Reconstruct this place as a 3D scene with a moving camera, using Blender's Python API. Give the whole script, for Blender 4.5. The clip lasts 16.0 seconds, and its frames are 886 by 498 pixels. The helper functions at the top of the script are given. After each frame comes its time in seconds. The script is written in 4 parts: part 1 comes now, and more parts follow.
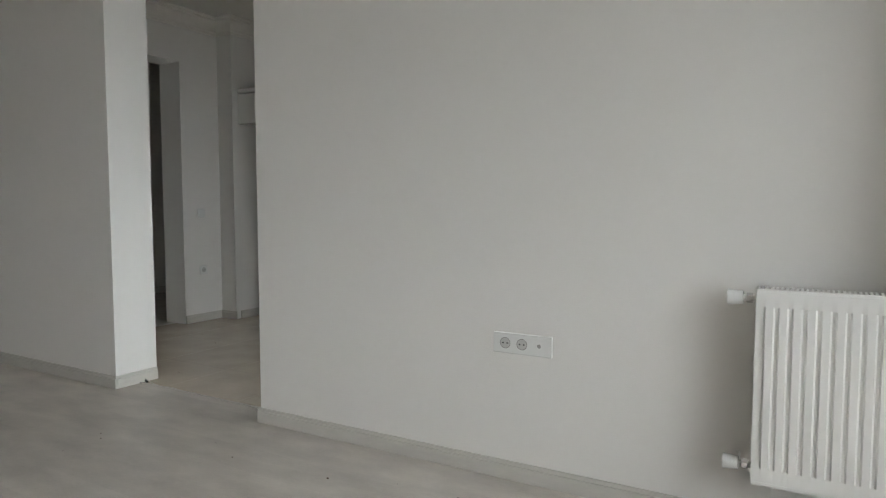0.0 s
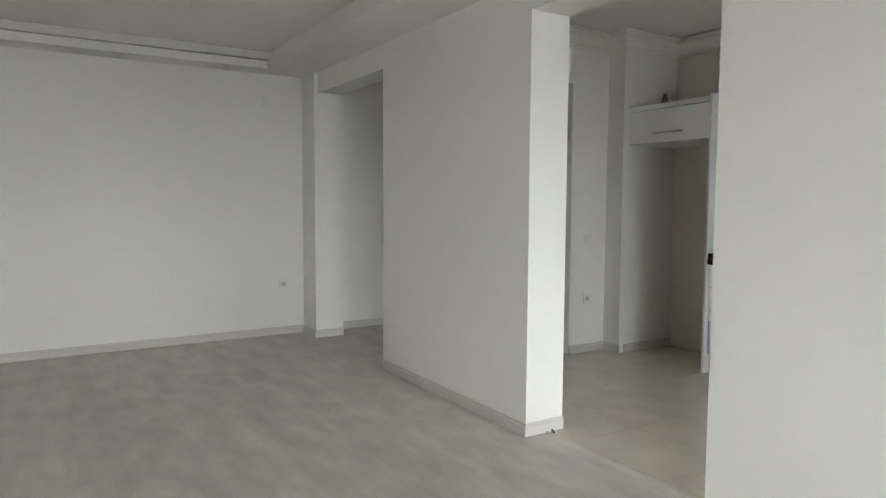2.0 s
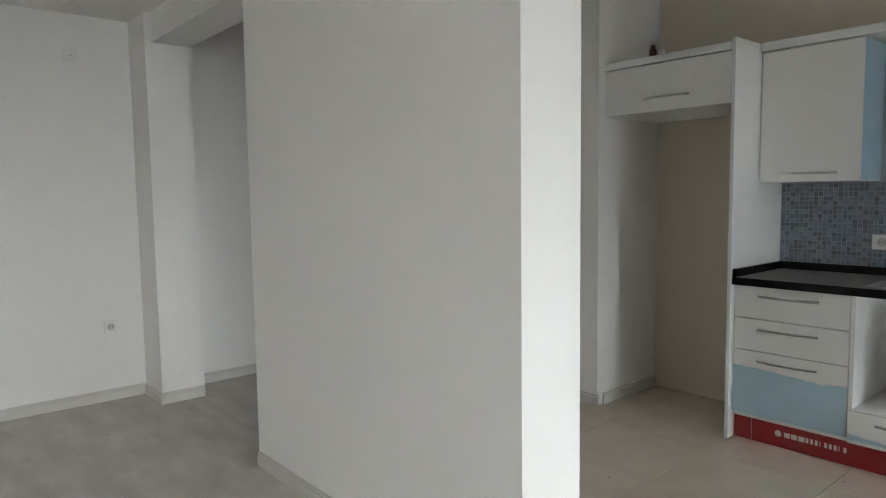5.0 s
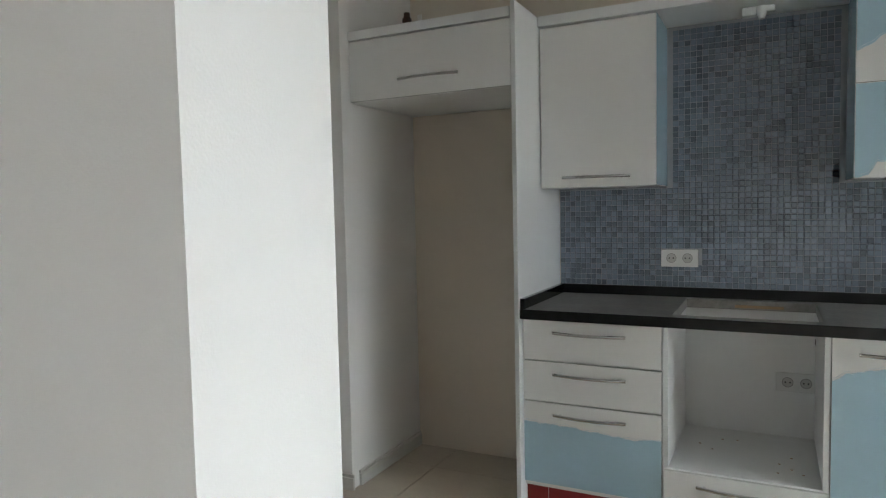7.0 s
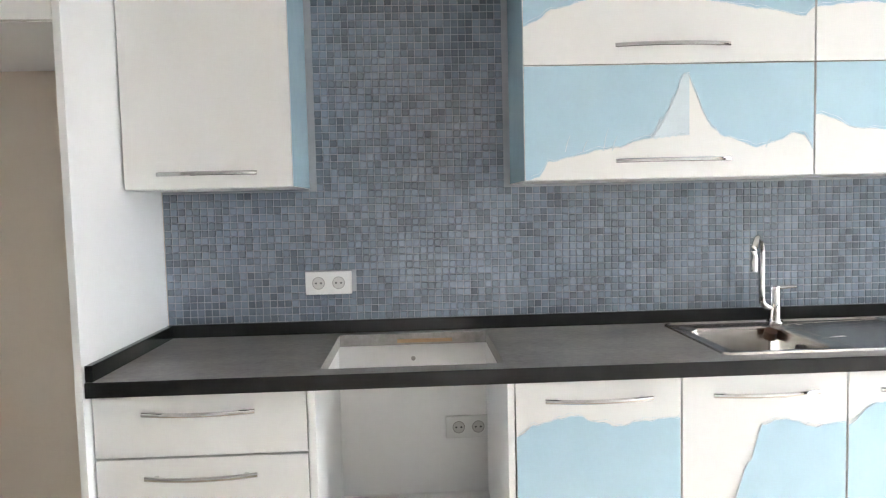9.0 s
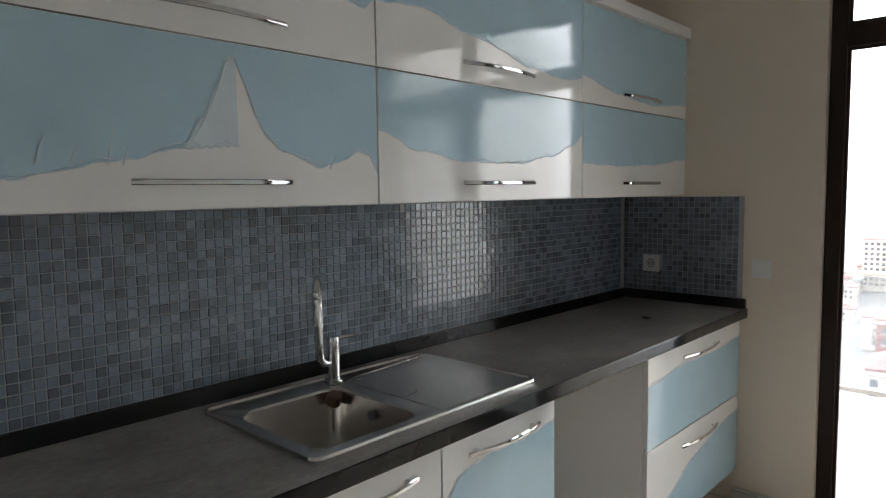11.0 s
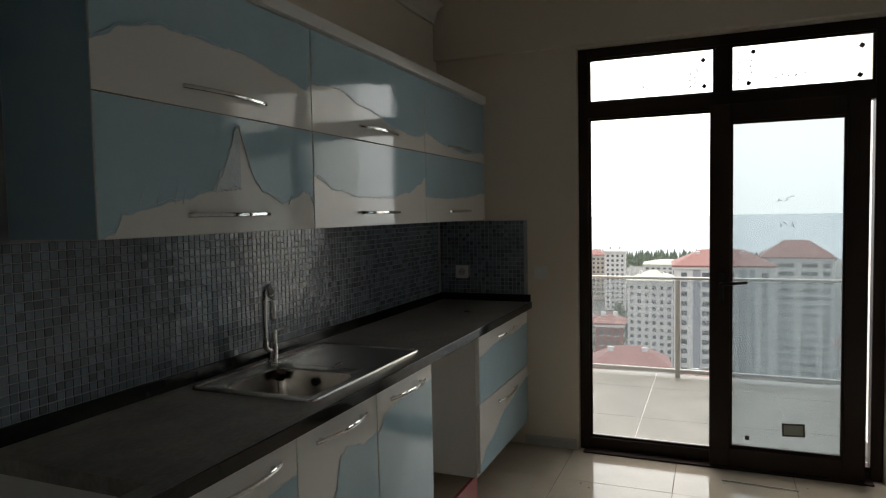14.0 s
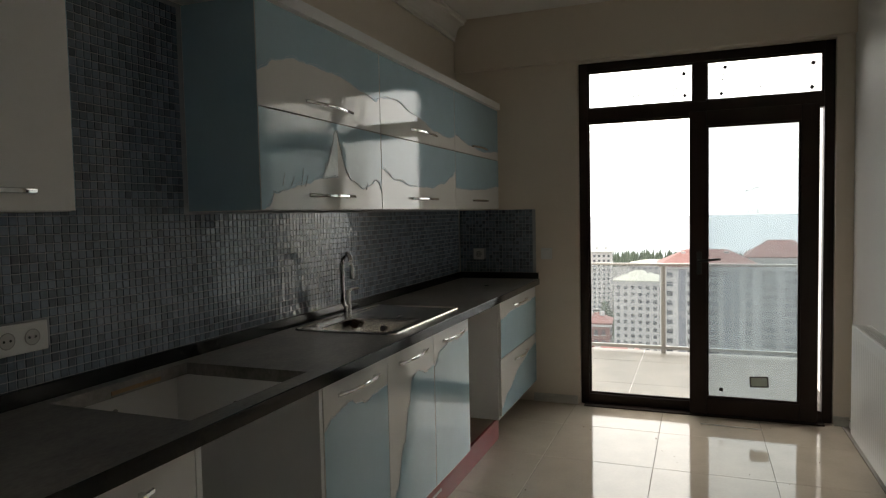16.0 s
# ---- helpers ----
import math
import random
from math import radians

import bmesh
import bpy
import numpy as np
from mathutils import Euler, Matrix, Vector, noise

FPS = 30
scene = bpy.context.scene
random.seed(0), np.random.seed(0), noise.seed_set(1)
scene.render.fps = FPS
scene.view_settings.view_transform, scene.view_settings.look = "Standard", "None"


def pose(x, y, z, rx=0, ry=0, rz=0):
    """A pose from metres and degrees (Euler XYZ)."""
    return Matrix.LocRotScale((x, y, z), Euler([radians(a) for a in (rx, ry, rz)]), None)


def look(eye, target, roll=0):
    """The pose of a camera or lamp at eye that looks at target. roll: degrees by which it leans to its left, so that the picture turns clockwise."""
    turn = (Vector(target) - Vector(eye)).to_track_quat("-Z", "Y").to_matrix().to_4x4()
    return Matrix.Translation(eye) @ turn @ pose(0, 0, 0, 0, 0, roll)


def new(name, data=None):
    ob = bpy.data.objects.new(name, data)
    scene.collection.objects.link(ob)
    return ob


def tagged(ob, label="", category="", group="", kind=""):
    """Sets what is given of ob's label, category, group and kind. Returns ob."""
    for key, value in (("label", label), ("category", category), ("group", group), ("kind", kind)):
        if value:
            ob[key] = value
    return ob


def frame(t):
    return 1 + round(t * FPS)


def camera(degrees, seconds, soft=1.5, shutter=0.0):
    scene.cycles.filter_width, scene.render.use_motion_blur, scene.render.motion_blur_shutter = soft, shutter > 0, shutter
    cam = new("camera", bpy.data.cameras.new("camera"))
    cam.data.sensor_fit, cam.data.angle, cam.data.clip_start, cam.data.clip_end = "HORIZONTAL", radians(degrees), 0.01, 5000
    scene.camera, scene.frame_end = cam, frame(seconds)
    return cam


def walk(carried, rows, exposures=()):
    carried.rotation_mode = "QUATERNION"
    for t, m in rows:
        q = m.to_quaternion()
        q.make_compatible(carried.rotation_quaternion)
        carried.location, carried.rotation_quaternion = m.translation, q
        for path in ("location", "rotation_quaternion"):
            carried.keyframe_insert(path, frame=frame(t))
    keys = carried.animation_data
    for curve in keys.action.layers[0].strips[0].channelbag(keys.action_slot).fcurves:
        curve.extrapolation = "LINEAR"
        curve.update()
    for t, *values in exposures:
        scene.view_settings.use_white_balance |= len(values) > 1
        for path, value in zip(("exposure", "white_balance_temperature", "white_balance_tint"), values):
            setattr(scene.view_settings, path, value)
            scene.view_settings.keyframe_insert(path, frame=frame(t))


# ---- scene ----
cam = camera(67.7, 16.0, soft=1.2)
PATH = [
    (0, (3.996, -5.053, 1.094), (2.99, -3.33, 0.957), 0.0),
    (0.5, (3.867, -5.128, 1.126), (2.591, -3.593, 0.993), 0.5),
    (1, (3.675, -5.166, 1.207), (2.184, -3.839, 1.074), 0.6),
    (1.5, (3.478, -5.172, 1.288), (1.866, -3.996, 1.148), 0.5),
    (2, (3.272, -5.059, 1.344), (1.576, -4.008, 1.198), 0.3),
    (2.5, (3.079, -4.951, 1.379), (1.354, -3.949, 1.228), 0.1),
    (3, (2.785, -4.853, 1.388), (1.058, -3.856, 1.23), 0.1),
    (3.2, (2.676, -4.8, 1.39), (0.949, -3.803, 1.234), -0.0),
    (5.3, (1.556, -3.958, 1.364), (0.102, -2.593, 1.21), -0.8),
    (5.5, (1.479, -3.844, 1.347), (0.065, -2.436, 1.205), -0.8),
    (6, (1.261, -3.642, 1.333), (-0.017, -2.11, 1.193), -0.9),
    (6.5, (1.073, -3.465, 1.344), (-0.007, -1.788, 1.205), -0.8),
    (7, (0.958, -3.223, 1.334), (0.062, -1.439, 1.21), -1.2),
    (7.5, (0.907, -3.014, 1.329), (0.15, -1.167, 1.214), -1.1),
    (8, (0.822, -2.782, 1.327), (0.268, -0.864, 1.212), -1.1),
    (8.5, (0.814, -2.571, 1.357), (0.563, -0.592, 1.224), -1.3),
    (9, (0.882, -2.354, 1.342), (0.962, -0.36, 1.212), -1.4),
    (9.5, (0.923, -2.151, 1.346), (1.376, -0.208, 1.208), -1.4),
    (10, (0.991, -1.961, 1.352), (1.81, -0.142, 1.209), -1.4),
    (10.2, (0.998, -1.877, 1.368), (1.981, -0.143, 1.211), -1.3),
    (12.3, (0.774, -1.453, 1.493), (2.564, -0.572, 1.365), -1.0),
    (12.5, (0.686, -1.473, 1.486), (2.501, -0.644, 1.359), -1.1),
    (13, (0.502, -1.565, 1.475), (2.349, -0.808, 1.357), -1.3),
    (13.5, (0.309, -1.64, 1.457), (2.161, -0.894, 1.343), -1.4),
    (14, (0.093, -1.653, 1.462), (1.94, -0.895, 1.352), -1.1),
    (14.5, (-0.141, -1.643, 1.466), (1.709, -0.891, 1.358), -1.1),
    (15, (-0.334, -1.707, 1.458), (1.52, -0.964, 1.35), -1.4),
    (15.5, (-0.505, -1.738, 1.436), (1.354, -1.007, 1.327), -1.3),
    (16, (-0.64, -1.689, 1.389), (1.222, -0.967, 1.281), -1.2),
]
walk(cam, [(t, look(eye, target, roll)) for t, eye, target, roll in PATH], [
    (0.0, 0.72, 6500, 10), (0.5, 0.78, 6500, 10), (1.0, 1.08, 6500, 10), (1.5, 1.3, 6500, 10), (3.0, 1.67, 6500, 10), (5.5, 1.58, 6400, 10), (7.0, 1.65, 6350, 10), (8.3, 2.72, 6400, 13), (9.0, 3.05, 6450, 15),
    (10.2, 2.5, 6450, 16), (12.3, -0.74, 6800, 10), (13.5, -0.62, 6950, 11), (16.0, -0.2, 7300, 12)])

# ---- world, sun and large lights ----
world = bpy.data.worlds.new("overcast_sky")
scene.world = world
world.use_nodes = True
wn, wl = world.node_tree.nodes, world.node_tree.links
wn.clear()
sky = wn.new("ShaderNodeTexSky")
sky.sky_type, sky.sun_disc = "NISHITA", False
sky.sun_elevation, sky.sun_rotation = radians(48), radians(70)
sky.air_density, sky.dust_density, sky.ozone_density = 1.0, 6.0, 1.0
sky_bg, cloud_bg = wn.new("ShaderNodeBackground"), wn.new("ShaderNodeBackground")
sky_bg.inputs[1].default_value = 0.1
cloud_bg.inputs[0].default_value = (0.93, 0.97, 1.0, 1)
# overcast: the zenith is over twice as bright as the horizon
sky_way, sky_xyz, sky_up, sky_lum = wn.new("ShaderNodeTexCoord"), wn.new("ShaderNodeSeparateXYZ"), wn.new("ShaderNodeMath"), wn.new("ShaderNodeMath")
sky_up.operation, sky_lum.operation = "MAXIMUM", "MULTIPLY_ADD"
sky_up.inputs[1].default_value = 0.0
sky_lum.inputs[1].default_value, sky_lum.inputs[2].default_value = 5.6, 3.95
wl.new(sky_way.outputs["Generated"], sky_xyz.inputs[0])
wl.new(sky_xyz.outputs["Z"], sky_up.inputs[0])
wl.new(sky_up.outputs[0], sky_lum.inputs[0])
wl.new(sky_lum.outputs[0], cloud_bg.inputs[1])
sky_mix, sky_out = wn.new("ShaderNodeMixShader"), wn.new("ShaderNodeOutputWorld")
sky_mix.inputs[0].default_value = 0.85
wl.new(sky.outputs[0], sky_bg.inputs[0])
wl.new(sky_bg.outputs[0], sky_mix.inputs[1])
wl.new(cloud_bg.outputs[0], sky_mix.inputs[2])
wl.new(sky_mix.outputs[0], sky_out.inputs[0])

sun_lamp = bpy.data.lights.new("sun", "SUN")
sun_lamp.energy, sun_lamp.angle, sun_lamp.color = 0.7, radians(25), (1.0, 0.96, 0.9)
sun = new("sun", sun_lamp)
sun.matrix_world = look((30, 10, 40), (0, 0, 0))


# ---- materials ----
def mat(name, color, rough=0.5, metal=0.0, vary=0.06, scale=6.0, bump=0.0, bump_scale=60.0, per_object=0.0,
        per_island=0.0, coat=0.0, fine=0.0, stretch=(1, 1, 1), ior=1.5, rough_vary=0.0):
    m = bpy.data.materials.new(name)
    m.use_nodes = True
    n, l = m.node_tree.nodes, m.node_tree.links
    b = n["Principled BSDF"]
    b.inputs["Roughness"].default_value, b.inputs["Metallic"].default_value = rough, metal
    b.inputs["Coat Weight"].default_value, b.inputs["IOR"].default_value = coat, ior
    b.inputs["Coat Roughness"].default_value = 0.05
    geo, mp = n.new("ShaderNodeNewGeometry"), n.new("ShaderNodeMapping")
    mp.inputs["Scale"].default_value = stretch
    l.new(geo.outputs["Position"], mp.inputs[0])
    big, small = n.new("ShaderNodeTexNoise"), n.new("ShaderNodeTexNoise")
    big.inputs["Scale"].default_value, big.inputs["Detail"].default_value = scale, 4
    small.inputs["Scale"].default_value, small.inputs["Detail"].default_value = scale * 14, 3
    for t in (big, small):
        l.new(mp.outputs[0], t.inputs["Vector"])
    total = n.new("ShaderNodeMath")
    total.operation = "MULTIPLY_ADD"
    l.new(big.outputs[0], total.inputs[0])
    total.inputs[1].default_value, total.inputs[2].default_value = 2 * vary, 1 - vary
    last = total.outputs[0]

    def add(source, amount):
        nonlocal last
        k = n.new("ShaderNodeMath")
        k.operation = "MULTIPLY_ADD"
        l.new(source, k.inputs[0])
        k.inputs[1].default_value = 2 * amount
        s = n.new("ShaderNodeMath")
        s.operation = "SUBTRACT"
        l.new(last, s.inputs[0])
        s.inputs[1].default_value = amount
        l.new(s.outputs[0], k.inputs[2])
        last = k.outputs[0]

    add(small.outputs[0], fine if fine else vary * 0.4)
    if per_object:
        info = n.new("ShaderNodeObjectInfo")
        add(info.outputs["Random"], per_object)
    if per_island:
        add(geo.outputs["Random Per Island"], per_island)
    mul = n.new("ShaderNodeVectorMath")
    mul.operation = "SCALE"
    mul.inputs[0].default_value = color
    l.new(last, mul.inputs["Scale"])
    l.new(mul.outputs[0], b.inputs["Base Color"])
    if rough_vary:
        rv = n.new("ShaderNodeMath")
        rv.operation = "MULTIPLY_ADD"
        l.new(big.outputs[0], rv.inputs[0])
        rv.inputs[1].default_value, rv.inputs[2].default_value = 2 * rough_vary, rough - rough_vary
        l.new(rv.outputs[0], b.inputs["Roughness"])
    if bump:
        bt, bp = n.new("ShaderNodeTexNoise"), n.new("ShaderNodeBump")
        bt.inputs["Scale"].default_value, bt.inputs["Detail"].default_value = bump_scale, 3
        bp.inputs["Strength"].default_value, bp.inputs["Distance"].default_value = bump, 0.004
        l.new(mp.outputs[0], bt.inputs["Vector"])
        l.new(bt.outputs[0], bp.inputs["Height"])
        l.new(bp.outputs[0], b.inputs["Normal"])
    return m


def glass(name, color=(1, 1, 1), rough=0.0, haze=0.0):
    """Thin pane: clear with a Fresnel gloss; haze is a share of dust."""
    m = bpy.data.materials.new(name)
    m.use_nodes = True
    n, l = m.node_tree.nodes, m.node_tree.links
    n.remove(n["Principled BSDF"])
    out = n["Material Output"]
    clear, gloss, dust = n.new("ShaderNodeBsdfTransparent"), n.new("ShaderNodeBsdfGlossy"), n.new("ShaderNodeBsdfTranslucent")
    clear.inputs[0].default_value = (*color, 1)
    gloss.inputs["Roughness"].default_value = rough
    dust.inputs[0].default_value = (0.75, 0.85, 0.88, 1)
    fr, m1, m2 = n.new("ShaderNodeFresnel"), n.new("ShaderNodeMixShader"), n.new("ShaderNodeMixShader")
    fr.inputs[0].default_value = 1.35
    m1.inputs[0].default_value = haze
    l.new(clear.outputs[0], m1.inputs[1])
    l.new(dust.outputs[0], m1.inputs[2])
    l.new(fr.outputs[0], m2.inputs[0])
    l.new(m1.outputs[0], m2.inputs[1])
    l.new(gloss.outputs[0], m2.inputs[2])
    l.new(m2.outputs[0], out.inputs[0])
    return m


WALL = mat("wall_paint", (0.79, 0.77, 0.74), 0.62, vary=0.025, scale=1.3, bump=0.12, bump_scale=220)
WALL_K = mat("kitchen_wall_paint", (0.74, 0.66, 0.56), 0.55, vary=0.03, scale=1.3, bump=0.12, bump_scale=220)
CEIL = mat("ceiling_paint", (0.80, 0.785, 0.75), 0.8, vary=0.02, scale=1.0, bump=0.08, bump_scale=180)
CORNICE = mat("plaster_cornice", (0.82, 0.79, 0.74), 0.7, vary=0.03, scale=5)
SKIRT = mat("skirting_board", (0.58, 0.555, 0.51), 0.45, vary=0.08, scale=9, stretch=(1, 1, 6))
LAMINATE = mat("grey_laminate", (0.545, 0.505, 0.455), 0.42, vary=0.36, scale=3.2, stretch=(1, 2.2, 1), per_object=0.05, fine=0.06,
               bump=0.05, bump_scale=30, rough_vary=0.08)
GAP = mat("floor_joint", (0.18, 0.165, 0.15), 0.8)
TILE = mat("polished_cream_tile", (0.62, 0.54, 0.44), 0.08, vary=0.16, scale=4.5, per_object=0.025, rough_vary=0.07, fine=0.05)
GROUT = mat("tile_grout", (0.24, 0.21, 0.18), 0.85)
WHITE = mat("white_gloss_lacquer", (0.83, 0.825, 0.80), 0.05, vary=0.012, scale=3, rough_vary=0.015)
WHITE_SIDE = mat("white_melamine", (0.83, 0.83, 0.82), 0.3, vary=0.02, scale=4)
FILM = mat("blue_protective_film", (0.44, 0.62, 0.71), 0.08, vary=0.06, scale=7, bump=0.14, bump_scale=14, rough_vary=0.04)
FILM_TORN = mat("stretched_clear_film", (0.72, 0.80, 0.84), 0.15, vary=0.1, scale=25, bump=0.6, bump_scale=45)
FILM_PALE = mat("thin_stretched_film", (0.64, 0.73, 0.77), 0.16, vary=0.1, scale=18, bump=0.5, bump_scale=40)
RED = mat("red_film", (0.28, 0.022, 0.022), 0.3, vary=0.12, scale=10)
RED_TEXT = mat("white_print", (0.75, 0.7, 0.68), 0.4)
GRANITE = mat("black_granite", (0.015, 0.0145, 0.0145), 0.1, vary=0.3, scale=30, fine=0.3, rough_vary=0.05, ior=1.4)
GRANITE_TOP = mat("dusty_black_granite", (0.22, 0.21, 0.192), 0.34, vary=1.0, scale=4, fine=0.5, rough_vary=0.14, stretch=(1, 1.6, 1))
RAW = mat("raw_chipboard", (0.36, 0.23, 0.13), 0.8, vary=0.2, scale=40)
MOSAIC = mat("blue_grey_glass_mosaic", (0.186, 0.228, 0.276), 0.155, vary=0.28, scale=5, per_island=0.34, per_object=0.34, fine=0.14, coat=0.4)
MOSAIC_GROUT = mat("pale_mosaic_grout", (0.34, 0.355, 0.385), 0.7, vary=0.1, scale=30)
CHROME = mat("chrome", (0.70, 0.70, 0.70), 0.05, 1.0, vary=0.02)
STEEL = mat("brushed_steel", (0.70, 0.67, 0.63), 0.26, 1.0, vary=0.06, scale=8, stretch=(1, 3, 1), rough_vary=0.03)
STEEL_DARK = mat("dark_drain", (0.08, 0.08, 0.08), 0.4, 0.8)
PLASTIC = mat("white_plastic", (0.78, 0.78, 0.76), 0.25, vary=0.015)
# two greys: shade of white socket wells as colour; the first also for caps
GREY_AND_WELL_SHADE = mat("grey_plastic_and_well_shade", (0.33, 0.32, 0.30), 0.4)
INSERT_SHADE = mat("shaded_white_insert", (0.52, 0.51, 0.49), 0.35)
DARK = mat("black_plastic", (0.02, 0.02, 0.02), 0.4)
RADIATOR = mat("white_enamel", (0.80, 0.79, 0.76), 0.28, vary=0.015)
BROWN = mat("dark_brown_foil_frame", (0.024, 0.012, 0.009), 0.45, ior=1.35, vary=0.2, scale=12, stretch=(3, 3, 0.4), bump=0.06, bump_scale=90)
PANE = glass("clear_glass", (0.98, 0.99, 0.99))
PANE_DUSTY = glass("dusty_tinted_glass", (0.62, 0.66, 0.675), 0.0, 0.06)
RAIL_GLASS = glass("railing_glass", (0.80, 0.81, 0.82), 0.0, 0.03)
ALU = mat("brushed_aluminium", (0.30, 0.29, 0.275), 0.4, 0.8, vary=0.05)
BALCONY_TILE = mat("dusty_balcony_tile", (0.118, 0.106, 0.089), 0.5, vary=0.55, scale=3, per_object=0.04, fine=0.08)
INK = mat("marker_ink", (0.12, 0.13, 0.16), 0.6)
LABEL_GREEN = mat("pale_green_label", (0.45, 0.52, 0.47), 0.5)
WOOD_PLUG = mat("brown_plug", (0.10, 0.05, 0.03), 0.5)


# ---- mesh helpers ----
def box(x0, x1, y0, y1, z0, z1, bevel=0.0, bm=None):
    fresh = bmesh.new()
    bmesh.ops.create_cube(fresh, size=1, matrix=Matrix.LocRotScale(
        ((x0 + x1) / 2, (y0 + y1) / 2, (z0 + z1) / 2), None, (abs(x1 - x0), abs(y1 - y0), abs(z1 - z0))))
    if bevel:
        bmesh.ops.bevel(fresh, geom=fresh.edges[:], offset=bevel, segments=2, affect="EDGES", profile=0.5)
    if bm is None:
        return fresh
    tmp = bpy.data.meshes.new("tmp")
    fresh.to_mesh(tmp)
    fresh.free()
    bm.from_mesh(tmp)
    bpy.data.meshes.remove(tmp)
    return bm


def cyl(a, b, r, r2=None, seg=20, bm=None, caps=True):
    """A rod or cone from a to b."""
    bm = bm or bmesh.new()
    a, b = Vector(a), Vector(b)
    m = Matrix.Translation((a + b) / 2) @ (b - a).to_track_quat("Z", "Y").to_matrix().to_4x4()
    bmesh.ops.create_cone(bm, cap_ends=caps, segments=seg, radius1=r, radius2=r if r2 is None else r2, depth=(b - a).length, matrix=m)
    return bm


def tube(points, r, seg=12, bm=None):
    """A round bar along points, closed at both ends."""
    bm = bm or bmesh.new()
    pts = [Vector(p) for p in points]
    rings, up = [], Vector((0.13, 0.27, 0.95))
    for i, p in enumerate(pts):
        d = (pts[min(i + 1, len(pts) - 1)] - pts[max(i - 1, 0)]).normalized()
        s = d.cross(up)
        s = (d.cross(Vector((1, 0, 0))) if s.length < 0.1 else s).normalized()
        u = s.cross(d)
        rad = r[i] if isinstance(r, (list, tuple)) else r
        rings.append([bm.verts.new(p + rad * (math.cos(2 * math.pi * k / seg) * s + math.sin(2 * math.pi * k / seg) * u)) for k in range(seg)])
    for q, w in zip(rings, rings[1:]):
        for k in range(seg):
            bm.faces.new((q[k], q[(k + 1) % seg], w[(k + 1) % seg], w[k]))
    bm.faces.new(rings[0][::-1])
    bm.faces.new(rings[-1])
    return bm


def link(name, bm, material, smooth=False):
    me = bpy.data.meshes.new(name)
    bmesh.ops.recalc_face_normals(bm, faces=bm.faces[:])
    bm.to_mesh(me)
    bm.free()
    if material:
        me.materials.append(material)
    if smooth:
        for p in me.polygons:
            p.use_smooth = True
        me.set_sharp_from_angle(angle=radians(35))
    return new(name, me)


def part(name, bm, material, parent, label="", smooth=False):
    ob = link(name, bm, material, smooth)
    ob.parent = parent
    return tagged(ob, label)


def thing(name, label, category, group="", at=(0, 0, 0)):
    ob = new(name)
    ob.location = at
    ob.empty_display_size = 0.05
    return tagged(ob, label, category, group)


def structure(name, bm, material, label="", category="", smooth=False):
    return tagged(link(name, bm, material, smooth), label, category, "", "structure")


# ---- plan ----
END = 4.07            # inner face of the kitchen's outer wall
PF, PB, RB = -2.705, -2.43, -2.58   # partition: living side, kitchen side of the pier, kitchen side of the thin wall
TOP = 2.80            # kitchen and hall ceiling
SOFFIT = 2.555        # dropped border in the living room
OPEN_L, OPEN_R = 0.383, 1.568        # kitchen opening
HALL_L, HALL_R = -2.81, -1.432      # hall opening
LIV_X0, LIV_X1, LIV_Y = -3.155, 5.62, -8.2
HALL_X = -3.11        # far wall of the hall
JAMB = -2.745         # living side of the narrow wall beside the hall opening
FLOOR_SPLIT = -2.53
NX, NY = -0.83, -0.675            # left side and front of the fridge niche's wall
HX, HY = -1.022, -1.095            # face and end of the hall pier


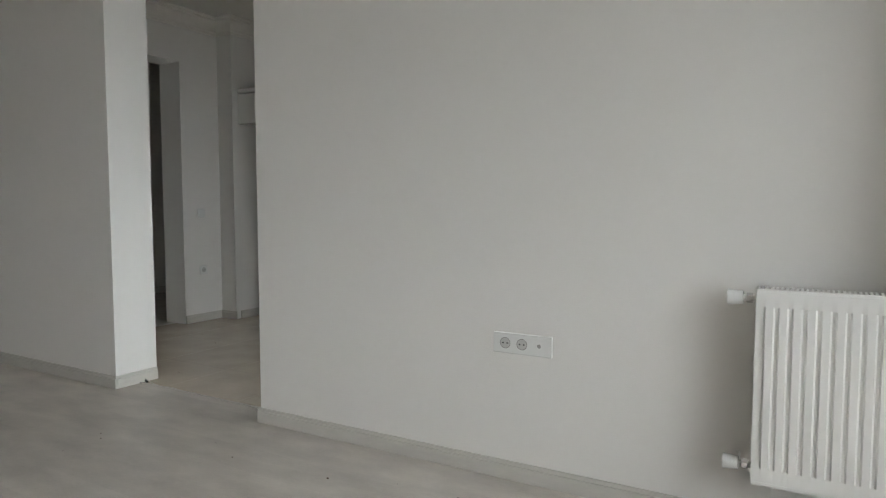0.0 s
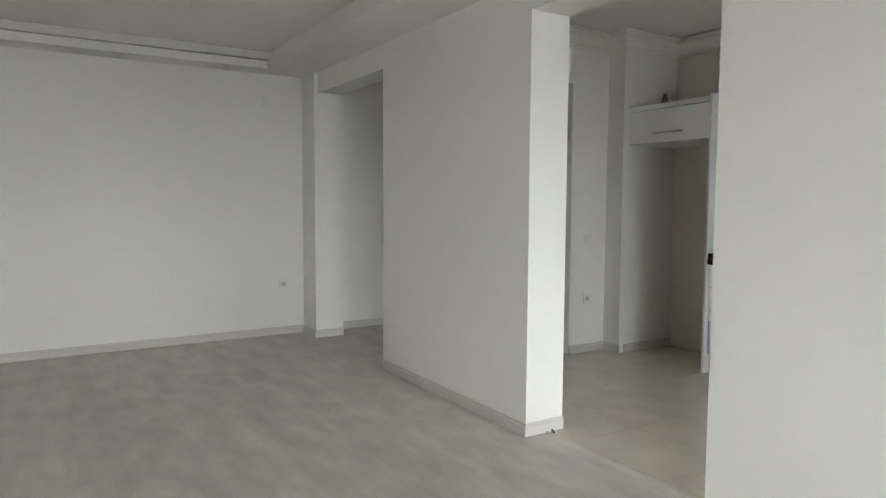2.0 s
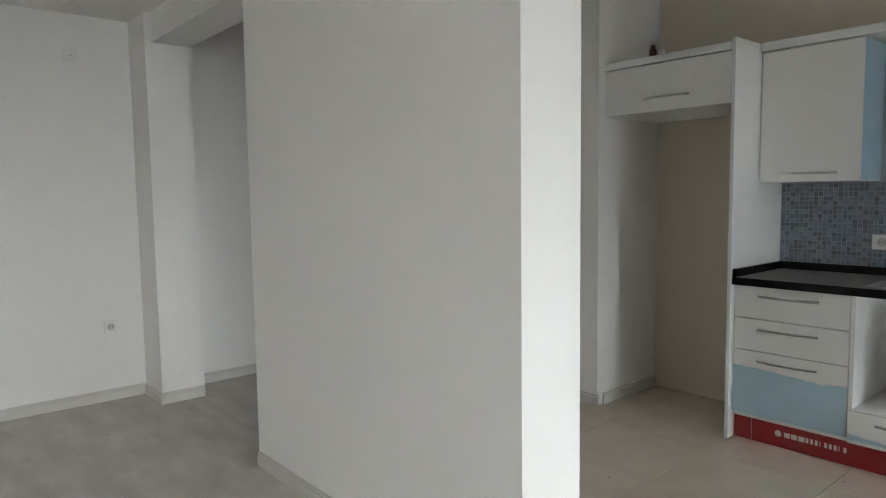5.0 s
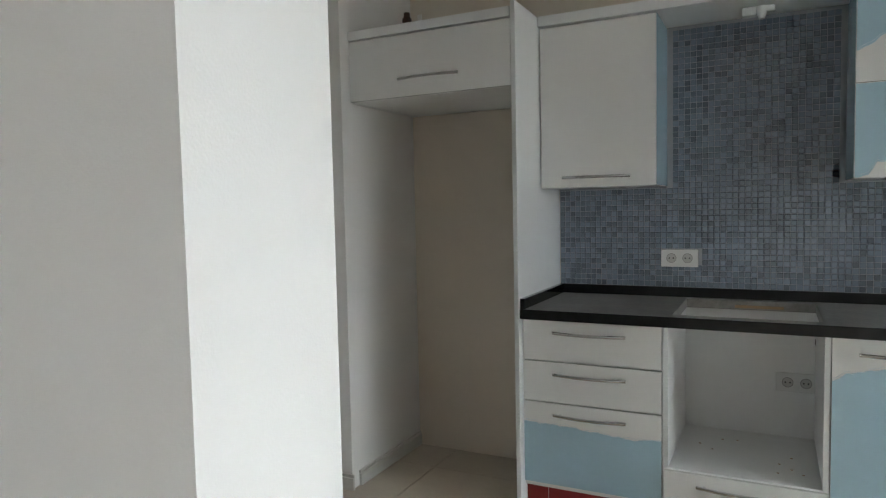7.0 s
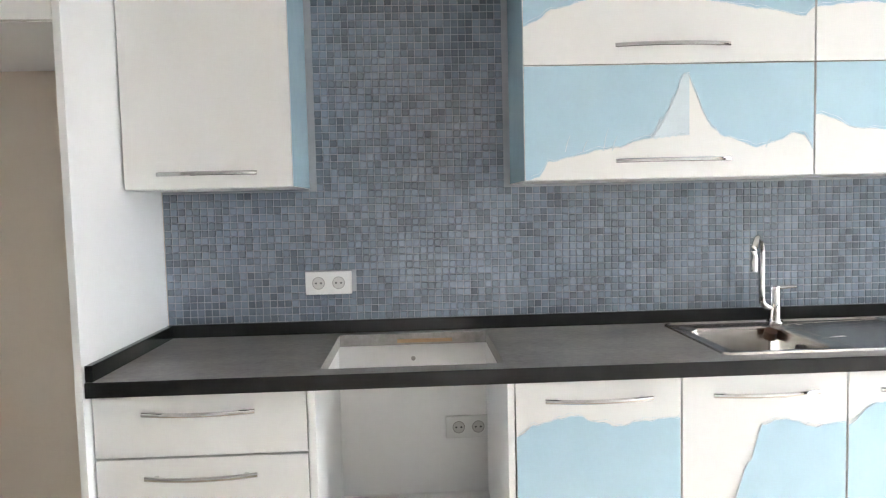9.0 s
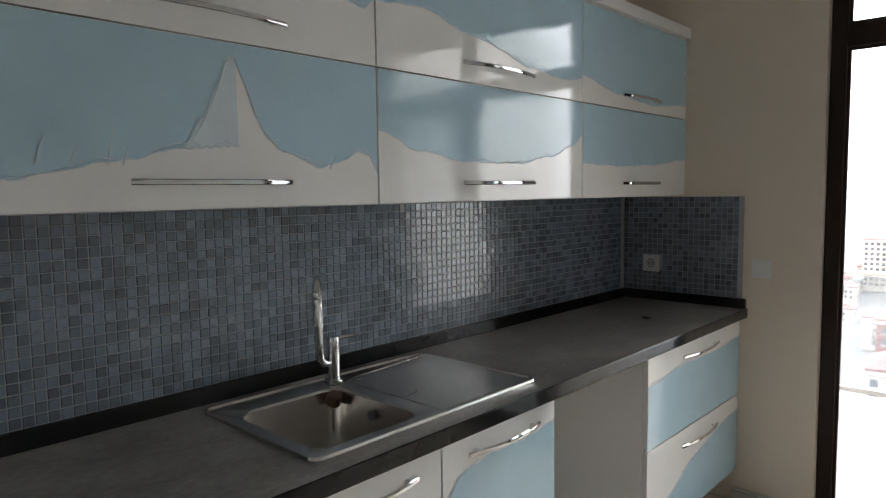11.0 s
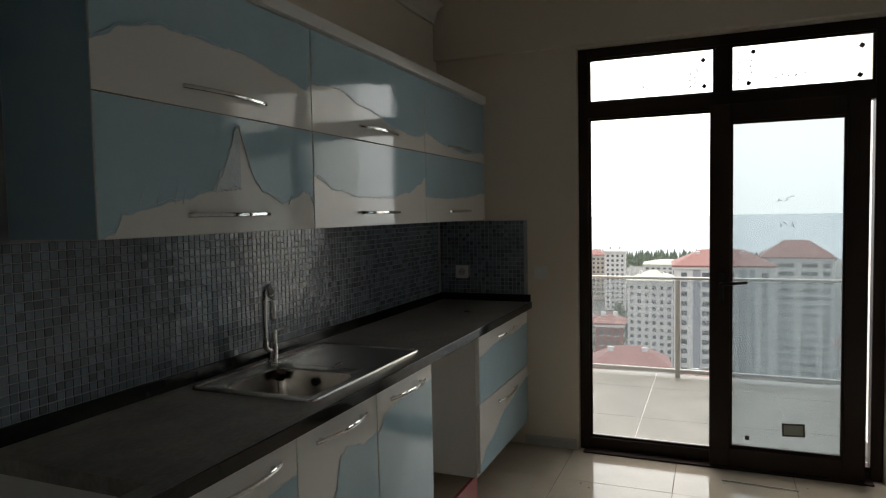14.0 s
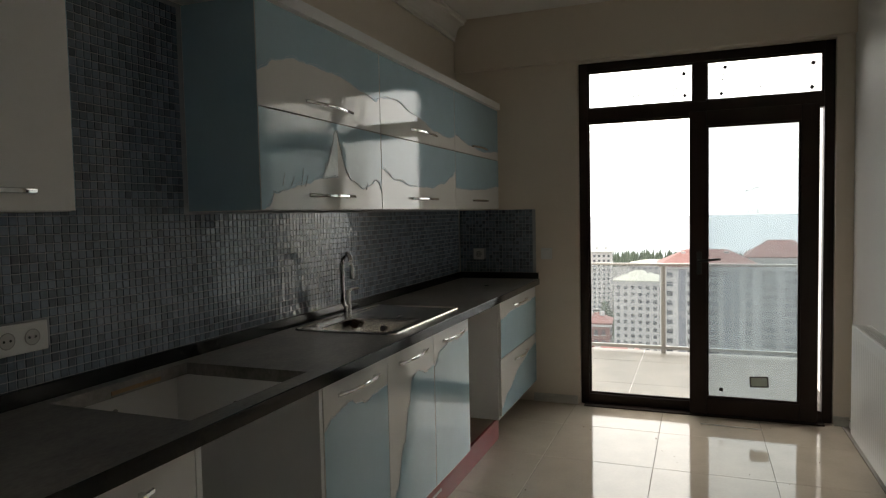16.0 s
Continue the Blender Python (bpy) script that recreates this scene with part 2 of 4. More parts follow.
def walls():
    s = structure
    s("wall_kitchen_back", box(-1.29, END + 0.25, 0, 0.2, -0.1, 3.0), WALL_K, "beige painted wall behind the kitchen units", "wall")
    s("wall_niche", box(-1.29, NX, NY, 0, -0.1, 3.0), WALL, "off-white painted wall beside the fridge niche", "wall")
    s("wall_hall_pier", box(-1.29, HX, HY, NY, -0.1, 3.0), WALL, "off-white painted pier with a switch and a socket", "wall")
    s("wall_hall_header", box(-1.29, HX, PB, HY, 2.35, 3.0), WALL, "off-white painted lintel over the hall opening", "wall")
    s("wall_pier", box(HALL_R, OPEN_L, PF, PB, -0.1, 3.0), WALL, "off-white painted pier between the two openings", "wall")
    s("wall_hall_lintel", box(HALL_L, HALL_R, PF, PB - 0.03, 2.367, 3.0), WALL, "off-white painted lintel of the hall opening", "wall")
    s("wall_kitchen_lintel", box(OPEN_L, OPEN_R, PF, PB, 2.39, 3.0), WALL, "off-white painted lintel of the kitchen opening", "wall")
    s("wall_hall_jamb", box(-3.6, HALL_L, JAMB, PB - 0.03, -0.1, 3.0), WALL, "narrow off-white wall beside the hall opening", "wall")
    s("wall_partition", box(OPEN_R, LIV_X1 + 0.25, PF, RB, -0.1, 3.0), WALL, "off-white painted wall between living room and kitchen", "wall")
    s("wall_living_far", box(LIV_X0 - 0.2, LIV_X0, LIV_Y, JAMB, -0.1, 3.0), WALL, "plain off-white living room wall", "wall")
    s("wall_living_behind", box(LIV_X0 - 0.2, LIV_X1 + 0.25, LIV_Y - 0.2, LIV_Y, -0.1, 3.0), WALL, "plain off-white living room wall", "wall")
    bm = box(LIV_X1, LIV_X1 + 0.25, LIV_Y, -7.0, -0.1, 3.0)
    box(LIV_X1, LIV_X1 + 0.25, -3.4, PF, -0.1, 3.0, bm=bm)
    box(LIV_X1, LIV_X1 + 0.25, -7.0, -3.4, 2.45, 3.0, bm=bm)
    box(LIV_X1, LIV_X1 + 0.25, -7.0, -3.4, -0.1, 0.5, bm=bm)
    s("wall_living_outer", bm, WALL, "off-white outer wall with a wide window opening", "wall")
    # outer kitchen wall with the door opening
    bm = box(END, END + 0.25, -0.897, 0, -0.1, 3.0)
    box(END, END + 0.25, RB, -2.482, -0.1, 3.0, bm=bm)
    box(END, END + 0.25, -2.482, -0.897, 2.415, 3.0, bm=bm)
    box(END, END + 0.25, -2.482, -0.897, -0.1, 0.0, bm=bm)
    s("wall_kitchen_outer", bm, WALL_K, "beige painted outer wall around the balcony door", "wall")
    s("beam", box(END - 0.05, END, RB, 0, 2.425, TOP), WALL_K, "beige painted beam over the balcony door", "beam")
    # hall
    s("wall_hall_far", box(-3.6, HALL_X, PB - 0.03, 1.5, -0.1, 3.0), WALL, "off-white hall wall", "wall")
    s("wall_hall_end", box(-3.6, -1.29, 1.3, 1.5, -0.1, 3.0), WALL, "off-white hall end wall", "wall")
    s("wall_hall_side", box(-1.29, -1.19, 0.2, 1.3, -0.1, 3.0), WALL, "off-white hall wall", "wall")


def ceilings():
    structure("ceiling_kitchen", box(-3.6, END + 0.25, PF + 0.05, 1.5, TOP, TOP + 0.15), CEIL, "pale flat ceiling", "ceiling")
    x0, x1, y0, y1 = -2.87, 4.85, -7.4, -3.17

    def ring(z0, z1, back):
        a, c, d, e = x0 - back, x1 + back, y0 - back, y1 + back
        bm = box(LIV_X0, LIV_X1, e, PF, z0, z1)
        box(LIV_X0, LIV_X1, LIV_Y, d, z0, z1, bm=bm)
        box(LIV_X0, a, d, e, z0, z1, bm=bm)
        box(c, LIV_X1, d, e, z0, z1, bm=bm)
        return bm

    structure("ceiling_border", ring(SOFFIT, SOFFIT + 0.07, 0.0), CEIL, "dropped pale ceiling border around a tray", "ceiling")
    structure("ceiling_border_upper", ring(SOFFIT + 0.07, SOFFIT + 0.088, 0.10), CEIL, "recessed shadow gap of the tray ceiling", "ceiling")
    structure("ceiling_border_step", ring(SOFFIT + 0.088, SOFFIT + 0.16, 0.04), CEIL, "upper step of the tray ceiling", "ceiling")
    structure("ceiling_tray", box(LIV_X0, LIV_X1, LIV_Y, PF, SOFFIT + 0.16, 2.95), CEIL, "raised pale ceiling of the tray", "ceiling")


def cornice(name, path):
    """Cove moulding along a path of wall points (x, y), the room on its left."""
    prof = [(0, -0.150), (0.014, -0.150), (0.014, -0.128), (0.022, -0.122)] + [
        (0.022 + 0.058 * (1 - math.cos(a)), -0.122 + 0.082 * math.sin(a)) for a in [k * math.pi / 2 / 6 for k in range(1, 7)]] + [
        (0.088, -0.036), (0.088, -0.020), (0.104, -0.014), (0.104, -0.001), (0, -0.001)]
    bm = bmesh.new()
    rows = []
    for i, p in enumerate(path):
        p = Vector(p)
        d0 = (p - Vector(path[i - 1])).normalized() if i else None
        d1 = (Vector(path[i + 1]) - p).normalized() if i < len(path) - 1 else None
        n0 = Vector((-d0.y, d0.x)) if d0 else None
        n1 = Vector((-d1.y, d1.x)) if d1 else None
        nn = n0 if n1 is None else n1 if n0 is None else (n0 + n1) / (1 + n0.dot(n1))
        rows.append([bm.verts.new((p.x + nn.x * u, p.y + nn.y * u, TOP + v)) for u, v in prof])
    for a, b in zip(rows, rows[1:]):
        for k in range(len(prof)):
            bm.faces.new((a[k], a[(k + 1) % len(prof)], b[(k + 1) % len(prof)], b[k]))
    bm.faces.new(rows[0])
    bm.faces.new(rows[-1])
    structure(name, bm, CORNICE, "white plaster cove moulding under the ceiling", "moulding")


def skirting(name, x0, x1, y0, y1, h=0.075):
    # board with a thinner lip above a fine groove, set against the wall side
    walls_at = [round(v, 4) for v in (OPEN_L, PF, OPEN_R, LIV_X0, HALL_L, HALL_X, JAMB, HX, NY, NX, END, RB)]
    bm = box(x0, x1, y0, y1, 0.0, h - 0.016, 0.0025)
    lip = [x0, x1, y0, y1]
    i = 0 if x1 - x0 < y1 - y0 else 2
    if round(lip[i], 4) in walls_at:
        lip[i + 1] -= 0.005
    else:
        lip[i] += 0.005
    box(*lip, h - 0.0155, h, 0.002, bm)
    structure(name, bm, SKIRT, "pale grey wood-grain skirting board", "baseboard")


def trims():
    cornice("trim_kitchen_cornice", [(END - 0.05, 0), (NX, 0), (NX, NY), (HX, NY), (HX, PB)])
    t = 0.014
    skirting("baseboard_pier", HALL_R, OPEN_L + t, PF - t, PF)
    skirting("baseboard_pier_end", OPEN_L, OPEN_L + t, PF + 0.001, PB)
    skirting("baseboard_partition", OPEN_R - t, LIV_X1, PF - t, PF)
    skirting("baseboard_partition_end", OPEN_R - t, OPEN_R, PF + 0.001, RB)
    skirting("baseboard_living_far", LIV_X0, LIV_X0 + t, LIV_Y, JAMB - 0.001)
    skirting("baseboard_hall_jamb", LIV_X0 + t + 0.001, HALL_L + t, JAMB - t, JAMB)
    skirting("baseboard_hall_jamb_side", HALL_L, HALL_L + t, JAMB + 0.001, PB - 0.03)
    skirting("baseboard_hall_far", HALL_X, HALL_X + t, PB - 0.02, 1.3)
    skirting("baseboard_hall_pier", HX, HX + t, HY, NY - t - 0.001)
    skirting("baseboard_niche_front", HX, NX + t, NY - t, NY)
    skirting("baseboard_niche_side", NX, NX + t, -0.619, -0.001)
    skirting("baseboard_kitchen_outer", END - t, END, -0.88, -0.56, 0.06)
    skirting("baseboard_kitchen_outer_short", END - t, END, RB + t, -2.48, 0.06)
    skirting("baseboard_kitchen_partition", OPEN_R + 0.001, END, RB, RB + t, 0.06)


def floors():
    slab = structure("floor_living", box(-3.6, LIV_X1, LIV_Y, FLOOR_SPLIT, -0.1, -0.004), GAP, "grey washed laminate floor", "floor")
    structure("floor_hall", box(-3.6, -1.15, FLOOR_SPLIT, 1.3, -0.1, 0.0), LAMINATE, "grey washed laminate hall floor", "floor")
    structure("floor_kitchen", box(-1.15, END, FLOOR_SPLIT, 0, -0.1, -0.003), GROUT, "polished cream tiled kitchen floor", "floor")
    return slab


walls()
ceilings()
trims()
floors()


# ---- kitchen units ----
FRONT = -0.60         # face of the base fronts
UF = -0.312           # face of the upper fronts
UB, UM, UT = 1.412, 1.764, 2.129   # upper units: bottom, split, top of the doors


def handle(parent, xc, z, y, w):
    """A flat chrome bow bar on two feet, fixed to a front at y."""
    bm = bmesh.new()
    k, rows = 18, []
    for i in range(k + 1):
        u = 2 * i / k - 1
        out = 0.010 + 0.020 * (1 - u * u)
        hh, th = 0.0062, 0.0035
        x = xc + u * w / 2
        rows.append([bm.verts.new((x, y - out + a, z + b)) for a, b in (
            (th, -hh), (-th * 0.2, -hh), (-th * 0.8, -hh * 0.7), (-th, 0), (-th * 0.8, hh * 0.7), (-th * 0.2, hh), (th, hh))])
    for a, b in zip(rows, rows[1:]):
        for j in range(7):
            bm.faces.new((a[j], a[(j + 1) % 7], b[(j + 1) % 7], b[j]))
    bm.faces.new(rows[0])
    bm.faces.new(rows[-1])
    for u in (-0.8, 0.8):
        x = xc + u * w / 2
        box(x - 0.005, x + 0.005, y - 0.012 - 0.017 * (1 - u * u), y, z - 0.005, z + 0.005, bm=bm)
    return part("handle", bm, CHROME, parent, "curved chrome bar handle", smooth=True)


def front(name, parent, x0, x1, z0, z1, y, material=None):
    g = 0.0015
    return part(name, box(x0 + g, x1 - g, y, y + 0.018, z0 + g, z1 - g, 0.0012), material or WHITE, parent)


def film(parent, x0, x1, z0, z1, y, low=None, high=None, n=48, material=None):
    """Protective film on a front, with a torn lower and upper edge; low and high give z at 0..1 across."""
    bm = bmesh.new()
    cols = []
    for i in range(n + 1):
        u = i / n
        a = max(z0, min(z1, low(u))) if low else z0
        b = max(z0, min(z1, high(u))) if high else z1
        b = max(b, a + 0.0005)
        x = x0 + (x1 - x0) * u
        cols.append([bm.verts.new((x, y - d, z)) for d, z in ((0.0006, a), (0.0012, a + (b - a) * 0.5), (0.0006, b), (0.0, b), (0.0, a))])
    for p, q in zip(cols, cols[1:]):
        for j in range(5):
            bm.faces.new((p[j], p[(j + 1) % 5], q[(j + 1) % 5], q[j]))
    bm.faces.new(cols[0])
    bm.faces.new(cols[-1])
    part("protective_film", bm, material or FILM, parent, "half-peeled pale blue protective film")
    for edge in (low, high):
        if edge:
            for shift, thick in ((0.0, 0.0008), (0.0045, 0.0006)):
                pts = []
                for i in range(n + 1):
                    u = i / n
                    z = edge(u) + shift * (1.2 + math.sin(i * 0.53))
                    if z0 + 0.004 < z < z1 - 0.004:
                        pts.append((x0 + (x1 - x0) * u, y - 0.0022 - 0.001 * math.sin(i * 2.3), z + 0.002 * math.sin(i * 1.7)))
                if len(pts) > 3:
                    part("torn_edge", tube(pts, [thick * (0.6 + 1.1 * abs(math.sin(i * 0.9))) for i in range(len(pts))], 6), FILM_TORN, parent, "crumpled clear edge of torn film")


def carcass(parent, x0, x1, y0, z0, z1, top=True, back=-0.004, shelf=()):
    t = 0.018
    part("side_panel", box(x0, x0 + t, y0, back, z0, z1), WHITE_SIDE, parent)
    part("side_panel", box(x1 - t, x1, y0, back, z0, z1), WHITE_SIDE, parent)
    part("bottom_panel", box(x0 + t, x1 - t, y0, back, z0, z0 + t), WHITE_SIDE, parent)
    part("back_panel", box(x0 + t, x1 - t, back - 0.008, back, z0 + t, z1), WHITE_SIDE, parent)
    if top:
        part("top_panel", box(x0 + t, x1 - t, y0, back - 0.009, z1 - t, z1), WHITE_SIDE, parent)
    for z in shelf:
        part("shelf", box(x0 + t, x1 - t, y0, back - 0.009, z, z + t), WHITE_SIDE, parent)


def wave(*knots):
    """A smooth line through (u, z) knots with a little raggedness."""
    def at(u):
        for (a, p), (b, q) in zip(knots, knots[1:]):
            if u <= b:
                s = (u - a) / (b - a)
                s = s * s * (3 - 2 * s)
                return p + (q - p) * s + 0.0018 * math.sin(u * 37) + 0.0008 * math.sin(u * 83 + 1)
        return knots[-1][1]
    return at


def base_units():
    g, y = "base cabinets under the worktop", FRONT + 0.02
    # three drawers
    c = thing("drawer_cabinet", "white gloss three-drawer base cabinet with blue film on the lowest drawer", "cabinet", g)
    carcass(c, 0.002, 0.574, y + 0.019, 0.13, 0.858)
    for i, (a, b) in enumerate(((0.683, 0.856), (0.508, 0.680), (0.152, 0.505))):
        d = front("drawer_front", c, 0.003, 0.573, a, b, y)
        handle(d, 0.285, b - 0.052 if i < 2 else b - 0.05, y, 0.30)
        if i == 2:
            film(d, 0.005, 0.571, a + 0.002, b, y, None, wave((0, 0.415), (0.3, 0.412), (0.55, 0.402), (0.8, 0.392), (1, 0.405)))
    # open oven housing
    c = thing("oven_cabinet", "white open oven housing with an empty shelf and a bottom drawer", "cabinet", g)
    carcass(c, 0.577, 1.139, y + 0.002, 0.13, 0.858, top=False, shelf=(0.284,))
    d = front("drawer_front", c, 0.579, 1.137, 0.152, 0.298, y - 0.017)
    handle(d, 0.85, 0.25, y - 0.017, 0.30)
    film(d, 0.582, 1.134, 0.154, 0.21, y - 0.017, None, wave((0, 0.18), (0.4, 0.168), (0.7, 0.175), (1, 0.165)))
    # doors
    edges = ((1.141, 1.605), (1.607, 2.079), (2.081, 2.556))
    waves = (wave((0, 0.70), (0.12, 0.735), (0.35, 0.755), (0.5, 0.735), (0.6, 0.722), (0.8, 0.735), (1, 0.742)),
             wave((0, 0.22), (0.12, 0.30), (0.28, 0.46), (0.40, 0.60), (0.48, 0.71), (0.62, 0.725), (0.8, 0.700), (1, 0.712)),
             wave((0, 0.70), (0.15, 0.76), (0.4, 0.775), (0.7, 0.77), (1, 0.785)))
    c = thing("door_cabinet", "white gloss base cabinet with half-peeled pale blue film on its door", "cabinet", g)
    carcass(c, edges[0][0], edges[0][1], y + 0.019, 0.13, 0.858)
    k = thing("sink_cabinet", "white gloss double-door sink cabinet with half-peeled blue film", "cabinet", g)
    carcass(k, edges[1][0], edges[2][1], y + 0.019, 0.13, 0.858, top=False)
    for (a, b), w, owner in zip(edges, waves, (c, k, k)):
        d = front("door", owner, a, b, 0.152, 0.856, y)
        handle(d, (a + b) / 2, 0.80, y, 0.30)
        film(d, a + 0.003, b - 0.003, 0.154, 0.854, y, None, w)
    # last unit beyond the appliance gap
    c = thing("drawer_cabinet", "white gloss two-drawer base cabinet with blue film, beside the wall", "cabinet", g)
    carcass(c, 3.148, END - 0.006, y + 0.019, 0.13, 0.858)
    for i, (a, b) in enumerate(((0.505, 0.856), (0.152, 0.502))):
        d = front("drawer_front", c, 3.149, END - 0.008, a, b, y)
        handle(d, 3.61, b - 0.06, y, 0.36)
        if i == 0:
            film(d, 3.152, END - 0.011, a + 0.002, b, y, None, wave((0, 0.74), (0.3, 0.765), (0.7, 0.76), (1, 0.775)))
        else:
            film(d, 3.152, END - 0.011, a + 0.002, b, y, None, wave((0, 0.20), (0.15, 0.27), (0.5, 0.37), (0.8, 0.42), (1, 0.44)))
    k = thing("plinth", "plinth board wrapped in dark red printed film", "plinth")
    part("board", box(0.003, 3.19, FRONT + 0.055, FRONT + 0.071, 0.002, 0.128), RED, k)
    yb = FRONT + 0.0542
    for x in (0.24, 1.62):
        bm = cyl((x, yb, 0.075), (x, yb + 0.0008, 0.075), 0.017, seg=20)
        part("print_mark", bm, RED_TEXT, k, "round white printed mark")
        u = x + 0.03
        for i in range(3):
            part("print_bar", box(u, u + 0.030, yb, yb + 0.0008, 0.062, 0.088), RED_TEXT, k)
            u += 0.036
        for i in range(9):
            part("print_bar", box(u, u + (0.004 if i % 4 == 3 else 0.013), yb, yb + 0.0008, 0.062, 0.088), RED_TEXT, k)
            u += 0.022
    for x in (0.74, 2.1):
        u = x
        for i in range(8):
            part("print_bar", box(u, u + 0.010, yb, yb + 0.0008, 0.068, 0.082), RED_TEXT, k)
            u += 0.016
    part("seam", box(0.098, 0.0995, yb, yb + 0.0008, 0.003, 0.127), RED_TEXT, k)
    return k


def uppers():
    g = "upper cabinets on the back wall"
    y = UF
    c = thing("wall_cabinet", "white gloss single-door wall cabinet with blue film on its side", "cabinet", g)
    carcass(c, 0.002, 0.512, y + 0.019, UB, UT)
    d = front("door", c, 0.004, 0.511, UB, UT, y)
    handle(d, 0.255, UB + 0.045, y, 0.30)
    part("protective_film", box(0.512, 0.5128, y + 0.002, -0.006, UB + 0.002, UT), FILM, c, "pale blue protective film")
    spans = ((1.222, 2.139), (2.141, 3.146), (3.148, END - 0.004))
    lows = ((((0, 1.88), (0.05, 1.90), (0.1, 1.935), (0.25, 1.962), (0.6, 1.958), (0.8, 1.93), (0.96, 1.905), (1, 1.93)), ((0, 1.41), (0.05, 1.425), (0.08, 1.47), (0.16, 1.485), (0.3, 1.51), (0.43, 1.535), (0.47, 1.575), (0.50, 1.63), (0.53, 1.69), (0.555, 1.74), (0.58, 1.69), (0.61, 1.62), (0.64, 1.57), (0.69, 1.535), (0.8, 1.505), (0.88, 1.52), (0.93, 1.545), (0.97, 1.54), (1, 1.49))),
            (((0, 1.93), (0.15, 1.945), (0.4, 1.90), (0.7, 1.845), (0.9, 1.83), (1, 1.85)), ((0, 1.60), (0.15, 1.555), (0.35, 1.53), (0.6, 1.53), (0.8, 1.56), (0.93, 1.60), (1, 1.64))),
            (((0, 1.86), (0.3, 1.82), (0.6, 1.80), (1, 1.825)), ((0, 1.54), (0.3, 1.535), (0.6, 1.545), (1, 1.575))))
    for i, (a, b) in enumerate(spans):
        c = thing("wall_cabinet", "white gloss two-flap wall cabinet with half-peeled pale blue film", "cabinet", g)
        carcass(c, a, b, y + 0.019, UB, UT)
        for (z0, z1), low in zip(((UM, UT), (UB, UM)), lows[i]):
            d = front("flap_door", c, a, b, z0, z1, y)
            handle(d, (a + b) / 2 + 0.006, z0 + 0.056, y, 0.36 if i < 2 else 0.34)
            film(d, a + 0.003, b - 0.003, z0 + 0.003, z1 - 0.003, y, wave(*low), None, 64)
            if i == 0 and z0 < UM:
                xa, xb = a + 0.43 * (b - a), a + 0.565 * (b - a)
                film(d, xa, xb, z0, z1, y, wave((0, 1.536), (1, 1.545)), wave((0, 1.537), (0.35, 1.60), (0.62, 1.66), (0.85, 1.725), (1, 1.735)), 20, FILM_PALE)
                for u, h in ((0.14, 0.05), (0.2, 0.035), (0.27, 0.07), (0.3, 0.045), (0.83, 0.03)):
                    x = a + u * (b - a)
                    part("film_shred", tube([(x, y - 0.001, 1.50), (x + 0.006, y - 0.005, 1.50 + h * 0.6), (x + 0.016, y - 0.001, 1.50 + h)], [0.0018, 0.0012, 0.0005], 6), FILM_PALE, d, "thin torn shred of film")
        if i == 0:
            part("protective_film", box(a - 0.0008, a, y + 0.002, -0.006, UB + 0.002, UT), FILM, c, "pale blue protective film")
    t = thing("cornice_board", "white top board running over the wall cabinets", "board")
    part("board", box(0.001, END - 0.004, y - 0.02, -0.004, UT + 0.004, UT + 0.05, 0.002), WHITE_SIDE, t)
    # fridge housing
    c = thing("fridge_housing", "tall white fridge housing with a flap cabinet over an empty niche", "cabinet")
    part("side_panel", box(-0.021, -0.001, -0.615, -0.004, 0.0, UT + 0.05, 0.001), WHITE_SIDE, c)
    part("side_panel", box(NX + 0.002, NX + 0.02, -0.59, -0.004, 1.834, UT - 0.012), WHITE_SIDE, c)
    part("bottom_panel", box(NX + 0.02, -0.027, -0.592, -0.004, 1.836, 1.854), WHITE_SIDE, c)
    part("top_panel", box(NX + 0.002, -0.027, -0.615, -0.004, UT - 0.01, UT + 0.03, 0.001), WHITE_SIDE, c)
    d = front("flap_door", c, NX + 0.004, -0.022, 1.836, UT - 0.016, -0.611)
    handle(d, -0.41, 1.915, -0.611, 0.30)


